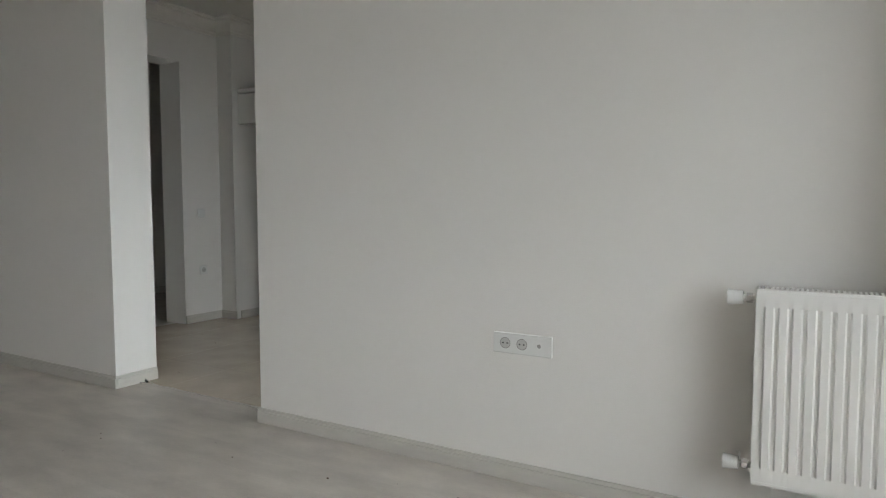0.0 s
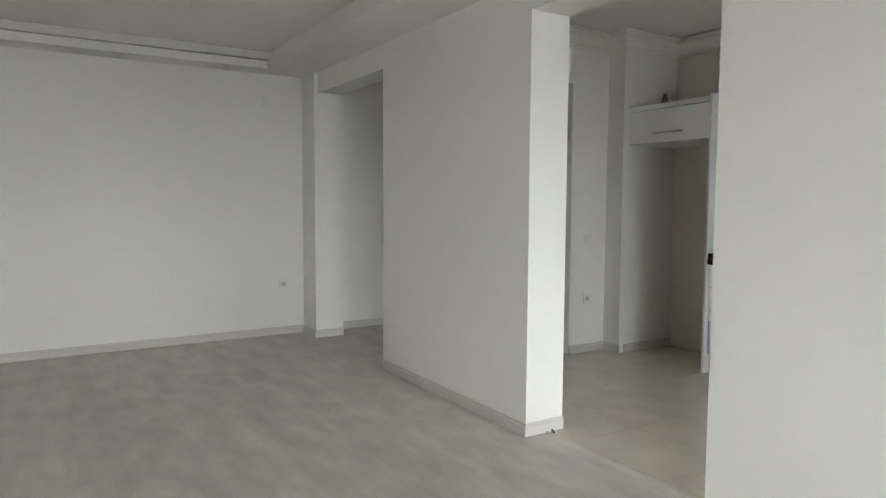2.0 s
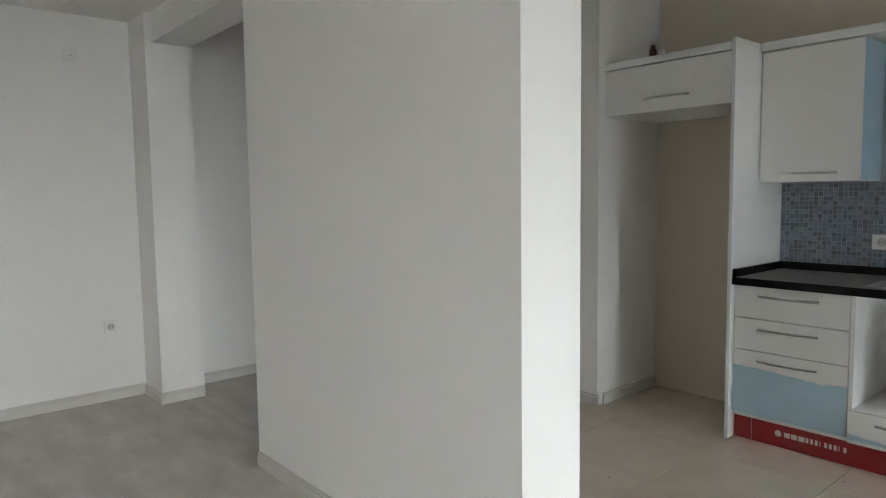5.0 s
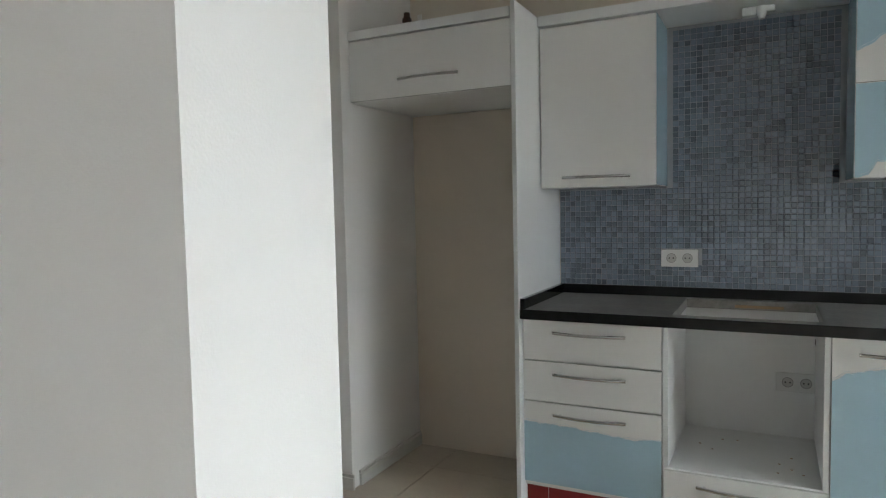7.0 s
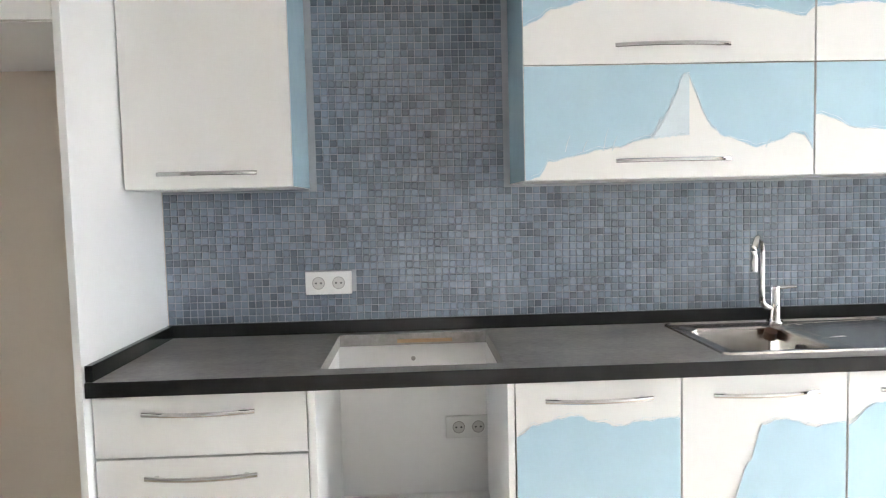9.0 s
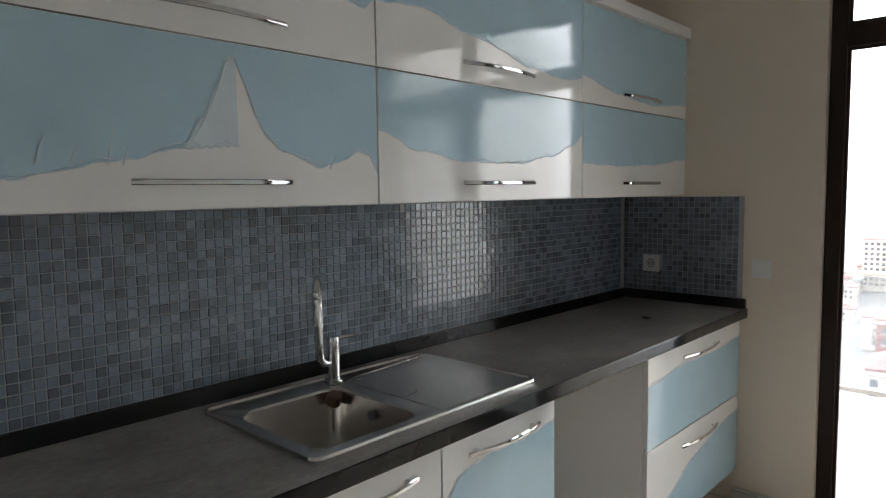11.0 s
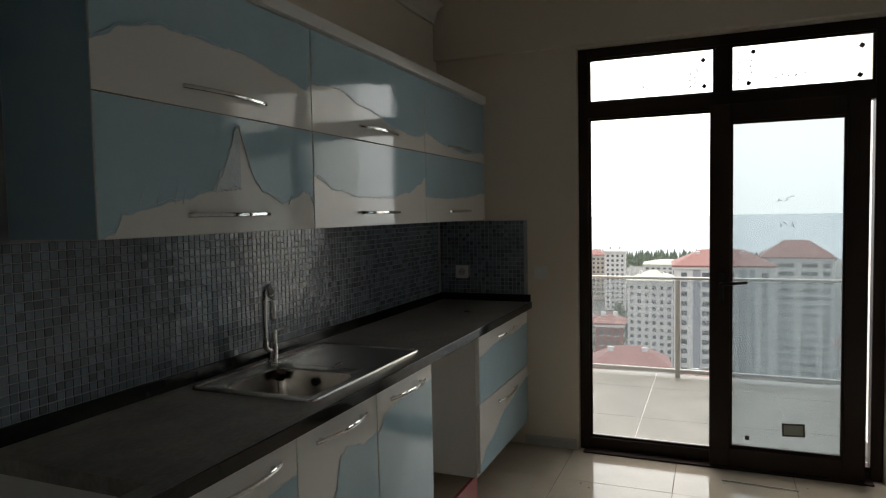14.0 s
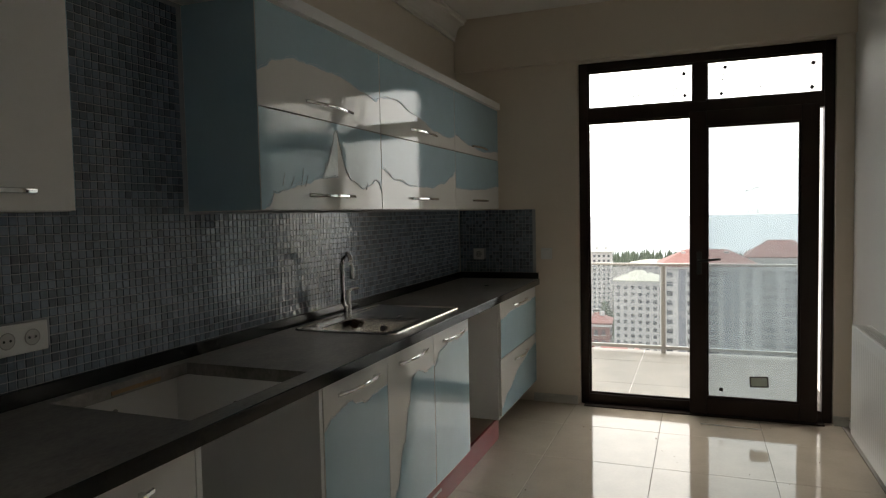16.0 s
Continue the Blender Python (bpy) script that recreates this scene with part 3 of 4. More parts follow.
def worktop():
    w = thing("worktop", "dusty black granite worktop with upstand and an empty hob cut-out", "worktop")
    hx0, hx1, hy0, hy1 = 0.606, 1.118, -0.54, -0.062
    sx0, sx1, sy0, sy1 = 1.77, 2.50, -0.52, -0.09
    y0 = FRONT - 0.005
    # slab with two cut-outs, as one mesh of strips
    bm = bmesh.new()
    xs, ys = [0.001, hx0, hx1, sx0, sx1, END - 0.001], [y0, hy0, sy0, sy1, hy1, -0.001]
    ys = sorted(ys)
    for i in range(5):
        for j in range(5):
            xm, ym = (xs[i] + xs[i + 1]) / 2, (ys[j] + ys[j + 1]) / 2
            if (hx0 < xm < hx1 and hy0 < ym < hy1) or (sx0 < xm < sx1 and sy0 < ym < sy1):
                continue
            v = [bm.verts.new(p) for p in ((xs[i], ys[j], 0.90), (xs[i + 1], ys[j], 0.90), (xs[i + 1], ys[j + 1], 0.90), (xs[i], ys[j + 1], 0.90))]
            bm.faces.new(v)
    bmesh.ops.remove_doubles(bm, verts=bm.verts[:], dist=1e-5)
    r = bmesh.ops.extrude_face_region(bm, geom=bm.faces[:])
    bmesh.ops.translate(bm, verts=[e for e in r["geom"] if isinstance(e, bmesh.types.BMVert)], vec=(0, 0, -0.04))
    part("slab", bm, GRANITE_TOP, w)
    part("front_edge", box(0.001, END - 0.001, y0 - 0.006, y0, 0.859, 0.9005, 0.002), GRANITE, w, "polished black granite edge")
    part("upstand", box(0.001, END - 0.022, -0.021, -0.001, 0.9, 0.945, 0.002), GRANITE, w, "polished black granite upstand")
    part("upstand", box(0.001, 0.021, y0, -0.022, 0.9, 0.945, 0.002), GRANITE, w, "polished black granite upstand")
    part("upstand", box(END - 0.021, END - 0.001, y0, -0.001, 0.9, 0.945, 0.002), GRANITE, w, "polished black granite upstand")
    part("raw_edge", box(hx0 + 0.2, hx1 - 0.12, hy1 - 0.003, hy1 + 0.001, 0.868, 0.880), RAW, w, "rough chipped edge of the cut-out")


def sink():
    s = thing("sink", "stainless steel inset sink with a drainer board", "sink")
    x0, x1, y0, y1 = 1.744, 2.528, -0.545, -0.064
    bx0, bx1, by0, by1 = 1.786, 2.105, -0.505, -0.155
    def loop(bm, a, b, c, d, z, r, n=6):
        out = []
        for cx, cy, s0 in ((b - r, d - r, 0), (a + r, d - r, 1), (a + r, c + r, 2), (b - r, c + r, 3)):
            for k in range(n + 1):
                t = (s0 + k / n) * math.pi / 2
                out.append(bm.verts.new((cx + r * math.cos(t), cy + r * math.sin(t), z)))
        return out
    def bridge(bm, p, q):
        for k in range(len(p)):
            bm.faces.new((p[k], p[(k + 1) % len(p)], q[(k + 1) % len(p)], q[k]))
    bm = bmesh.new()
    a = loop(bm, x0, x1, y0, y1, 0.901, 0.03)
    b = loop(bm, x0 + 0.002, x1 - 0.002, y0 + 0.002, y1 - 0.002, 0.9075, 0.028)
    c = loop(bm, x0 + 0.007, x1 - 0.007, y0 + 0.007, y1 - 0.007, 0.908, 0.025)
    d = loop(bm, x0 + 0.012, x1 - 0.012, y0 + 0.012, y1 - 0.012, 0.903, 0.022)
    for p, q in ((a, b), (b, c), (c, d)):
        bridge(bm, p, q)
    e = loop(bm, bx0, bx1, by0, by1, 0.903, 0.05)
    f = loop(bm, bx0 + 0.006, bx1 - 0.006, by0 + 0.006, by1 - 0.006, 0.898, 0.048)
    h = loop(bm, bx0 + 0.02, bx1 - 0.02, by0 + 0.02, by1 - 0.02, 0.725, 0.05)
    i = loop(bm, bx0 + 0.05, bx1 - 0.05, by0 + 0.05, by1 - 0.05, 0.705, 0.04)
    bridge(bm, d, e)
    bridge(bm, e, f)
    bridge(bm, f, h)
    bridge(bm, h, i)
    bm.faces.new(i)
    basin = part("basin", bm, STEEL, s, smooth=True)
    for q in basin.data.polygons[:84]:
        q.use_smooth = False
    # creased clear film still stuck on the drainer board
    rng = random.Random(5)
    bm = bmesh.new()
    n, m = 26, 22
    grid = [[bm.verts.new((2.150 + 0.360 * i / n, -0.520 + 0.440 * k / m,
                           0.9036 + 0.0011 * abs(math.sin(i * 0.9 + k * 0.35) * math.sin(k * 1.7 - i * 0.2)) * rng.random())) for k in range(m + 1)] for i in range(n + 1)]
    for i in range(n):
        for k in range(m):
            bm.faces.new((grid[i][k], grid[i + 1][k], grid[i + 1][k + 1], grid[i][k + 1]))
    part("drainer_board", bm, STEEL, s, "drainer board under creased clear film", smooth=True)
    part("drainer_bead", tube([(2.118, -0.19, 0.9034), (2.142, -0.15, 0.9034), (2.19, -0.125, 0.9034), (2.505, -0.098, 0.9034)], 0.0016, 8), STEEL, s)
    part("drain", cyl((1.945, -0.33, 0.704), (1.945, -0.33, 0.708), 0.045), STEEL_DARK, s, "dark drain")
    part("overflow", cyl((2.094, -0.325, 0.862), (2.084, -0.325, 0.862), 0.013), STEEL_DARK, s, "round overflow")
    t = thing("tap", "tall chrome swan-neck mixer tap", "tap")
    tx, ty = 2.122, -0.122
    part("base", cyl((tx, ty, 0.905), (tx, ty, 0.915), 0.027), CHROME, t, smooth=True)
    part("body", cyl((tx, ty, 0.915), (tx, ty, 1.025), 0.0185), CHROME, t, smooth=True)
    part("cap", cyl((tx, ty, 1.0255), (tx, ty, 1.036), 0.0185, 0.016), CHROME, t, smooth=True)
    part("lever", tube([(tx, ty, 1.029), (tx + 0.018, ty - 0.01, 1.033), (tx + 0.06, ty - 0.032, 1.037)], [0.008, 0.007, 0.004]), CHROME, t, smooth=True)
    neck = [(tx, ty, 0.96), (tx - 0.03, ty, 0.965), (tx - 0.045, ty - 0.002, 0.98), (tx - 0.048, ty - 0.003, 1.0)]
    neck += [(tx - 0.048, ty - 0.003, 1.0 + 0.03 * k) for k in range(1, 6)]
    for k in range(1, 13):
        a = math.pi * k / 12
        neck.append((tx - 0.048 - 0.038 * (1 - math.cos(a)), ty - 0.003 - 0.047 * (1 - math.cos(a)), 1.15 + 0.06 * math.sin(a)))
    neck += [(neck[-1][0], neck[-1][1], 1.13), (neck[-1][0], neck[-1][1], 1.10)]
    part("spout", tube(neck, [0.011] * (len(neck) - 2) + [0.0125, 0.0125], 14), CHROME, t, smooth=True)


plinth = base_units()
uppers()
worktop()
sink()


# ---- fittings on the walls ----
def socket(x, y, z, normal, n, label, plain=()):
    """A plate with n sockets on a wall; normal: degrees about z at which it faces (0: towards -y)."""
    s = thing("socket", label, "socket")
    p = 0.082
    w = p * n
    part("plate", box(-w / 2, w / 2, -0.010, -0.0005, -0.041, 0.041, 0.003), PLASTIC, s)
    for k in range(n):
        c = (k - (n - 1) / 2) * p * 0.86
        if k in plain:
            part("outlet", cyl((c, -0.0108, 0), (c, -0.009, 0), 0.008), GREY_AND_WELL_SHADE, s)
            continue
        # raised discs, coloured grey for the shade inside a white well
        bm = cyl((c, -0.0112, 0), (c, -0.006, 0), 0.0225, 0.0205, 24)
        part("outlet", bm, GREY_AND_WELL_SHADE, s, "round outlet with its recess shaded grey")
        part("insert", cyl((c, -0.0118, 0), (c, -0.007, 0), 0.0195, 0.019, 24), INSERT_SHADE, s)
        bm = cyl((c - 0.009, -0.0124, 0), (c - 0.009, -0.0108, 0), 0.0036, seg=10)
        cyl((c + 0.009, -0.0124, 0), (c + 0.009, -0.0108, 0), 0.0036, seg=10, bm=bm)
        part("contact_holes", bm, DARK, s)
    s.matrix_world = pose(x, y, z, 0, 0, normal)
    return s


def radiator(x0, x1, yw, z0, z1, facing, label, rib=0.007):
    """A steel panel radiator hung 4 cm off a wall at yw; facing -1: towards -y."""
    r = thing("radiator", label, "radiator", "panel radiators")
    f = facing
    ya, yb = yw + f * 0.045, yw + f * 0.135
    bm = bmesh.new()
    n = int((x1 - x0 - 0.04) / 0.0372)
    m = (x1 - x0 - 0.04) / n
    prof = [(x0, yb), (x0 + 0.02, yb)]
    for k in range(n):
        a = x0 + 0.02 + k * m
        prof += [(a + 0.004, yb), (a + 0.009, yb + f * rib), (a + m - 0.009, yb + f * rib), (a + m - 0.004, yb)]
    prof += [(x1 - 0.02, yb), (x1, yb)]
    rows = []
    for z, ins in ((z0 + 0.012, 1), (z0 + 0.055, 1), (z0 + 0.07, 0), (z1 - 0.07, 0), (z1 - 0.055, 1), (z1 - 0.012, 1)):
        rows.append([bm.verts.new((x, yb if ins else y, z)) for x, y in prof])
    for p, q in zip(rows, rows[1:]):
        for a in range(len(prof) - 1):
            bm.faces.new((p[a], p[a + 1], q[a + 1], q[a]))
    part("front_panel", bm, RADIATOR, r, smooth=True)
    part("rear_panel", box(x0 + 0.01, x1 - 0.01, min(ya, ya + f * 0.012), max(ya, ya + f * 0.012), z0 + 0.01, z1 - 0.01, 0.003), RADIATOR, r)
    for a in (x0, x1 - 0.006):
        part("side_cover", box(a, a + 0.006, min(ya, yb), max(ya, yb), z0, z1, 0.002), RADIATOR, r)
    part("edge_trim", box(x0, x1, min(yb, yb - f * 0.01), max(yb, yb - f * 0.01), z0, z0 + 0.014, 0.003), RADIATOR, r)
    part("edge_trim", box(x0, x1, min(yb, yb - f * 0.01), max(yb, yb - f * 0.01), z1 - 0.014, z1, 0.003), RADIATOR, r)
    bm = bmesh.new()
    k = x0 + 0.012
    while k < x1 - 0.012:
        box(k, k + 0.006, min(ya, yb) + 0.012, max(ya, yb) - 0.012, z1 - 0.004, z1, bm=bm)
        k += 0.0135
    for yy in (min(ya, yb) + 0.008, max(ya, yb) - 0.012):
        box(x0 + 0.006, x1 - 0.006, yy, yy + 0.004, z1 - 0.005, z1 - 0.0005, bm=bm)
    part("top_grille", bm, RADIATOR, r)
    for a in (x0 + 0.12, x1 - 0.14):
        part("bracket", box(a, a + 0.02, min(yw, ya), max(yw, ya), z0 + 0.05, z1 - 0.05), RADIATOR, r)
    ym = (ya + yb) / 2
    return r, ym


def radiator_valves(r, x, ym, yw, z0, z1, side):
    for z, head in ((z1 - 0.035, False), (z0 + 0.045, True)):
        v = part("valve", cyl((x, ym, z), (x + side * 0.045, ym, z), 0.010, seg=14), RADIATOR, r, smooth=True)
        part("valve_nut", cyl((x + side * 0.012, ym, z), (x + side * 0.03, ym, z), 0.016, seg=6), CHROME, v)
        part("valve_cap", cyl((x + side * 0.04, ym, z), (x + side * 0.085, ym, z), 0.021, 0.024, 16), PLASTIC, v, smooth=True)
        if head:
            part("pipe", tube([(x + side * 0.05, ym, z), (x + side * 0.05, (ym + yw) / 2, z), (x + side * 0.05, yw, z)], 0.008), RADIATOR, v)


r, ym = radiator(3.812, 5.012, PF, 0.222, 0.835, -1, "white ribbed steel panel radiator on the living room wall")
radiator_valves(r, 3.812, ym, PF, 0.222, 0.835, -1)
r, ym = radiator(2.17, 3.37, RB, 0.165, 0.757, 1, "white ribbed steel panel radiator on the kitchen wall", 0.0025)
socket(2.985, PF, 0.549, 0, 3, "white triple wall socket on the living room wall", plain=(2,))
socket(0.568, -0.006, 1.08, 0, 2, "white double socket on the mosaic splashback")
socket(END - 0.006, -0.155, 1.08, -90, 1, "white single socket on the mosaic by the window wall")
socket(1.052, -0.0125, 0.545, 0, 2, "white double socket inside the oven housing")
socket(LIV_X0, -2.955, 0.505, 90, 1, "small white socket on the far living room wall")
socket(HX, -0.89, 0.48, 90, 1, "white socket low on the hall pier")


# ---- balcony door ----
def balcony_door():
    d = tagged(new("door_balcony"), "dark brown framed balcony door, its sliding leaf ajar", "door", "", "structure")
    d.location = (0, 0, 0)
    xa, xb = END + 0.03, END + 0.10
    y0, y1, z0, z1 = -2.479, -0.900, 0.0, 2.412
    t = 0.058
    ym, tz = -1.697, 2.048
    P = lambda n, b: part(n, b, BROWN, d)
    P("window_frame", box(xa, xb, y1 - t, y1, z0, z1, 0.004))
    P("window_frame", box(xa, xb, y0, y0 + t, z0, z1, 0.004))
    P("window_frame", box(xa, xb, y0 + t, y1 - t, z1 - t, z1, 0.004))
    P("window_frame", box(xa, xb, y0 + t, y1 - t, z0, z0 + 0.075, 0.004))
    P("transom", box(xa, xb, y0 + t, y1 - t, tz - 0.044, tz + 0.044, 0.004))
    P("mullion", box(xa, xb, ym - 0.037, ym + 0.037, z0 + 0.075, tz - 0.044, 0.004))
    P("mullion", box(xa, xb, ym - 0.037, ym + 0.037, tz + 0.044, z1 - t, 0.004))
    panes = (("pane", ym + 0.037, y1 - t, tz + 0.044, z1 - t), ("pane", y0 + t, ym - 0.037, tz + 0.044, z1 - t), ("pane", ym + 0.037, y1 - t, z0 + 0.075, tz - 0.044))
    for n, a, b, c, e in panes:
        o = part(n, box(END + 0.062, END + 0.066, a, b, c, e), PANE, d, "clear glass")
        o.visible_shadow = False
        for q in (box(END + 0.045, END + 0.061, a, b, c, c + 0.014, 0.002), box(END + 0.045, END + 0.061, a, b, e - 0.014, e, 0.002),
                  box(END + 0.045, END + 0.061, a, a + 0.014, c + 0.0142, e - 0.0142, 0.002), box(END + 0.045, END + 0.061, b - 0.014, b, c + 0.0142, e - 0.0142, 0.002)):
            part("glazing_bead", q, BROWN, d)
    # sliding leaf, pushed inwards and a little aside
    s0, s1, lx = -2.388, -1.632, END - 0.035
    leaf = part("sash", box(lx, lx + 0.06, s1 - 0.105, s1, 0.012, 2.02, 0.005), BROWN, d, "dark brown sliding leaf")
    part("stile", box(lx, lx + 0.06, s0, s0 + 0.10, 0.012, 2.02, 0.005), BROWN, leaf)
    part("rail", box(lx, lx + 0.06, s0 + 0.10, s1 - 0.105, 1.925, 2.02, 0.005), BROWN, leaf)
    part("rail", box(lx, lx + 0.06, s0 + 0.10, s1 - 0.105, 0.012, 0.125, 0.005), BROWN, leaf)
    o = part("pane", box(lx + 0.028, lx + 0.032, s0 + 0.10, s1 - 0.105, 0.125, 1.925), PANE_DUSTY, leaf, "dusty greenish glass")
    o.visible_shadow = False
    for q in (box(lx + 0.008, lx + 0.027, s0 + 0.10, s1 - 0.105, 0.125, 0.139, 0.002), box(lx + 0.008, lx + 0.027, s0 + 0.10, s1 - 0.105, 1.911, 1.925, 0.002),
              box(lx + 0.008, lx + 0.027, s0 + 0.10, s0 + 0.114, 0.1392, 1.9108, 0.002), box(lx + 0.008, lx + 0.027, s1 - 0.119, s1 - 0.105, 0.1392, 1.9108, 0.002)):
        part("glazing_bead", q, BROWN, leaf)
    hd = part("door_handle", box(lx - 0.012, lx, s1 - 0.075, s1 - 0.045, 0.95, 1.10, 0.004), DARK, leaf, "black lever handle")
    part("lever", tube([(lx - 0.01, s1 - 0.06, 1.04), (lx - 0.045, s1 - 0.06, 1.04), (lx - 0.052, s1 - 0.075, 1.042), (lx - 0.055, s1 - 0.19, 1.055)], [0.009, 0.009, 0.009, 0.008]), DARK, hd)
    part("guide_rail", box(lx - 0.01, END + 0.03, s0 - 0.04, y1 - 0.03, 0.0, 0.010), BROWN, d)
    part("sill", box(xb, END + 0.25, y0, y1, -0.02, 0.03, 0.004), ALU, d)


balcony_door()
structure("window_living", box(LIV_X1 + 0.1, LIV_X1 + 0.11, -7.0, -3.4, 0.5, 2.45), PANE, "wide living room window", "window").visible_shadow = False


# ---- balcony ----
BX = 6.6
BZ = -0.125


def balcony():
    structure("floor_balcony", box(END + 0.25, BX + 0.1, -2.73, 3.0, BZ - 0.2, BZ - 0.003), SKIRT, "dusty pale tiled balcony floor", "floor")
    structure("wall_balcony", box(END + 0.25, BX + 0.1, -2.9, -2.735, BZ, 2.9), WALL, "pale rendered balcony side wall", "wall")
    r = thing("railing", "glass balcony railing with aluminium posts and rails", "railing")
    part("top_rail", box(BX - 0.025, BX + 0.025, -2.73, 3.0, 0.795, 0.82, 0.004), ALU, r)
    part("bottom_rail", box(BX - 0.02, BX + 0.02, -2.73, 3.0, BZ + 0.04, BZ + 0.075, 0.004), ALU, r)
    ys = [-2.70, -1.345, 0.05, 1.50, 2.90]
    for y in ys:
        part("post", box(BX - 0.03, BX + 0.02, y - 0.022, y + 0.022, BZ, 0.795, 0.003), ALU, r)
    for a, b in zip(ys, ys[1:]):
        o = part("pane", box(BX - 0.004, BX + 0.004, a + 0.03, b - 0.03, BZ + 0.076, 0.79), RAIL_GLASS, r, "clear railing glass")
        o.visible_shadow = False


balcony()


# ---- small things ----
def switch(x, y, z, normal, label):
    s = thing("light_switch", label, "switch")
    part("plate", box(-0.041, 0.041, -0.008, -0.0005, -0.041, 0.041, 0.003), PLASTIC, s)
    part("rocker", box(-0.03, 0.03, -0.012, -0.0075, -0.03, 0.03, 0.002), PLASTIC, s)
    s.matrix_world = pose(x, y, z, 0, 0, normal)


def small_things():
    switch(HX, -0.90, 1.007, 90, "white light switch on the hall pier")
    switch(END, -0.665, 1.083, -90, "white light switch beside the balcony door")
    c = thing("junction_box_cover", "square white junction box cover high on the wall", "cover plate")
    part("plate", box(LIV_X0 + 0.0005, LIV_X0 + 0.006, -3.145, -3.06, 2.252, 2.337, 0.002), PLASTIC, c)
    part("screw", cyl((LIV_X0 + 0.005, -3.102, 2.295), (LIV_X0 + 0.007, -3.102, 2.29), 0.005, seg=10), GREY_AND_WELL_SHADE, c)
    b = thing("brown_bottle", "small brown bottle standing on top of the fridge housing", "bottle", at=(-0.628, -0.40, UT + 0.03))
    part("body", cyl((0, 0, 0), (0, 0, 0.085), 0.024, 0.022), WOOD_PLUG, b, smooth=True)
    part("cap", cyl((0, 0, 0.085), (0, 0, 0.112), 0.016, 0.014), WOOD_PLUG, b, smooth=True)
    v = thing("bracket_block", "pale plastic bracket block on top of the fridge housing", "bracket", at=(-0.575, -0.38, UT + 0.03))
    part("block", box(-0.012, 0.012, -0.02, 0.02, 0, 0.07, 0.003), CORNICE, v)
    part("fin", box(-0.004, 0.018, -0.004, 0.004, 0.07, 0.10, 0.001), CORNICE, v)
    h = thing("hood_cable_box", "white plastic cable box under the top board", "cable box")
    part("box", box(0.83, 0.885, -0.17, -0.12, UT - 0.03, UT + 0.004, 0.004), PLASTIC, h)
    part("plug", cyl((0.905, -0.145, UT + 0.004), (0.905, -0.15, UT - 0.045), 0.03, 0.012, 14), PLASTIC, h, smooth=True)
    part("plug_cap", box(0.91, 0.955, -0.165, -0.125, UT - 0.02, UT + 0.004, 0.006), PLASTIC, h)
    # loose cable in the joint between the two floors
    k = thing("cable", "thin white cable lying along the floor joint", "cable")
    pts = [(OPEN_L + 0.02 + 1.16 * i / 40, FLOOR_SPLIT + 0.006 * math.sin(i * 0.9) - 0.03 * i / 40, 0.0015 + (0.012 if i < 2 else 0) * (2 - i)) for i in range(41)]
    part("wire", tube(pts, 0.0022, 8), SKIRT, k)
    part("plug", tube([(OPEN_L + 0.015, FLOOR_SPLIT + 0.01, 0.008), (OPEN_L + 0.05, FLOOR_SPLIT - 0.005, 0.007)], 0.007, 8), DARK, k)
    part("stripped_end", tube([(OPEN_L + 0.04, FLOOR_SPLIT - 0.01, 0.004), (OPEN_L + 0.01, FLOOR_SPLIT - 0.03, 0.006), (OPEN_L + 0.05, FLOOR_SPLIT - 0.045, 0.004)], 0.002, 6), ALU, k)
    # crumbs of building dirt on the floors
    bm = bmesh.new()
    rng = random.Random(4)
    for i in range(70):
        if i < 45:
            x, y = rng.uniform(-0.7, 3.9), rng.uniform(-2.45, -0.7)
        else:
            x, y = rng.uniform(-2.5, 3.0), rng.uniform(-4.6, -2.9)
        r = rng.uniform(0.0015, 0.005)
        bmesh.ops.create_icosphere(bm, subdivisions=1, radius=r, matrix=Matrix.Translation((x, y, r * 0.5)) @ Matrix.Diagonal((1.4, 0.9, 0.6, 1)))
    tagged(link("crumbs", bm, WOOD_PLUG), "tiny dark crumbs of building dirt on the floors", "dirt", "", "stuff")
    bm = bmesh.new()
    for i in range(9):
        x, y = rng.uniform(0.63, 1.08), rng.uniform(-0.5, -0.1)
        bmesh.ops.create_icosphere(bm, subdivisions=1, radius=0.004, matrix=Matrix.Translation((x, y, 0.3035)) @ Matrix.Diagonal((1.5, 1, 0.5, 1)))
    tagged(link("sawdust_bits", bm, RAW), "bits of sawdust on the oven shelf", "dirt", "", "stuff")
    # holes drilled in the oven housing
    s = thing("screw_cap", "small round screw cap inside the hob opening", "cap")
    part("cap", cyl((0.86, -0.013, 0.80), (0.86, -0.0165, 0.80), 0.008, seg=14), GREY_AND_WELL_SHADE, s)
    g = thing("sink_plug", "small brown plug lying against the sink's rear wall", "plug", at=(2.07, -0.182, 0.705))
    part("disc", cyl((0, 0, 0.165), (0, -0.012, 0.19), 0.022, 0.02, 18), WOOD_PLUG, g, smooth=True)
    part("chain", tube([(0, 0, 0.0), (0.003, 0.004, 0.04), (0, 0, 0.17)], 0.003, 6), CHROME, g)
    q = thing("cable_hole", "dark cable hole in the oven housing's side", "hole")
    part("ring", cyl((1.1085, -0.27, 0.775), (1.1065, -0.27, 0.775), 0.012, seg=16), DARK, q)
    f = thing("foam_strip", "thin white strip of packing lying by the sliding leaf", "rubbish")
    part("strip", tube([(3.855, -1.70, 0.004), (3.85, -1.82, 0.003), (3.84, -1.95, 0.004), (3.837, -2.06, 0.003)], 0.004, 6), CORNICE, f)
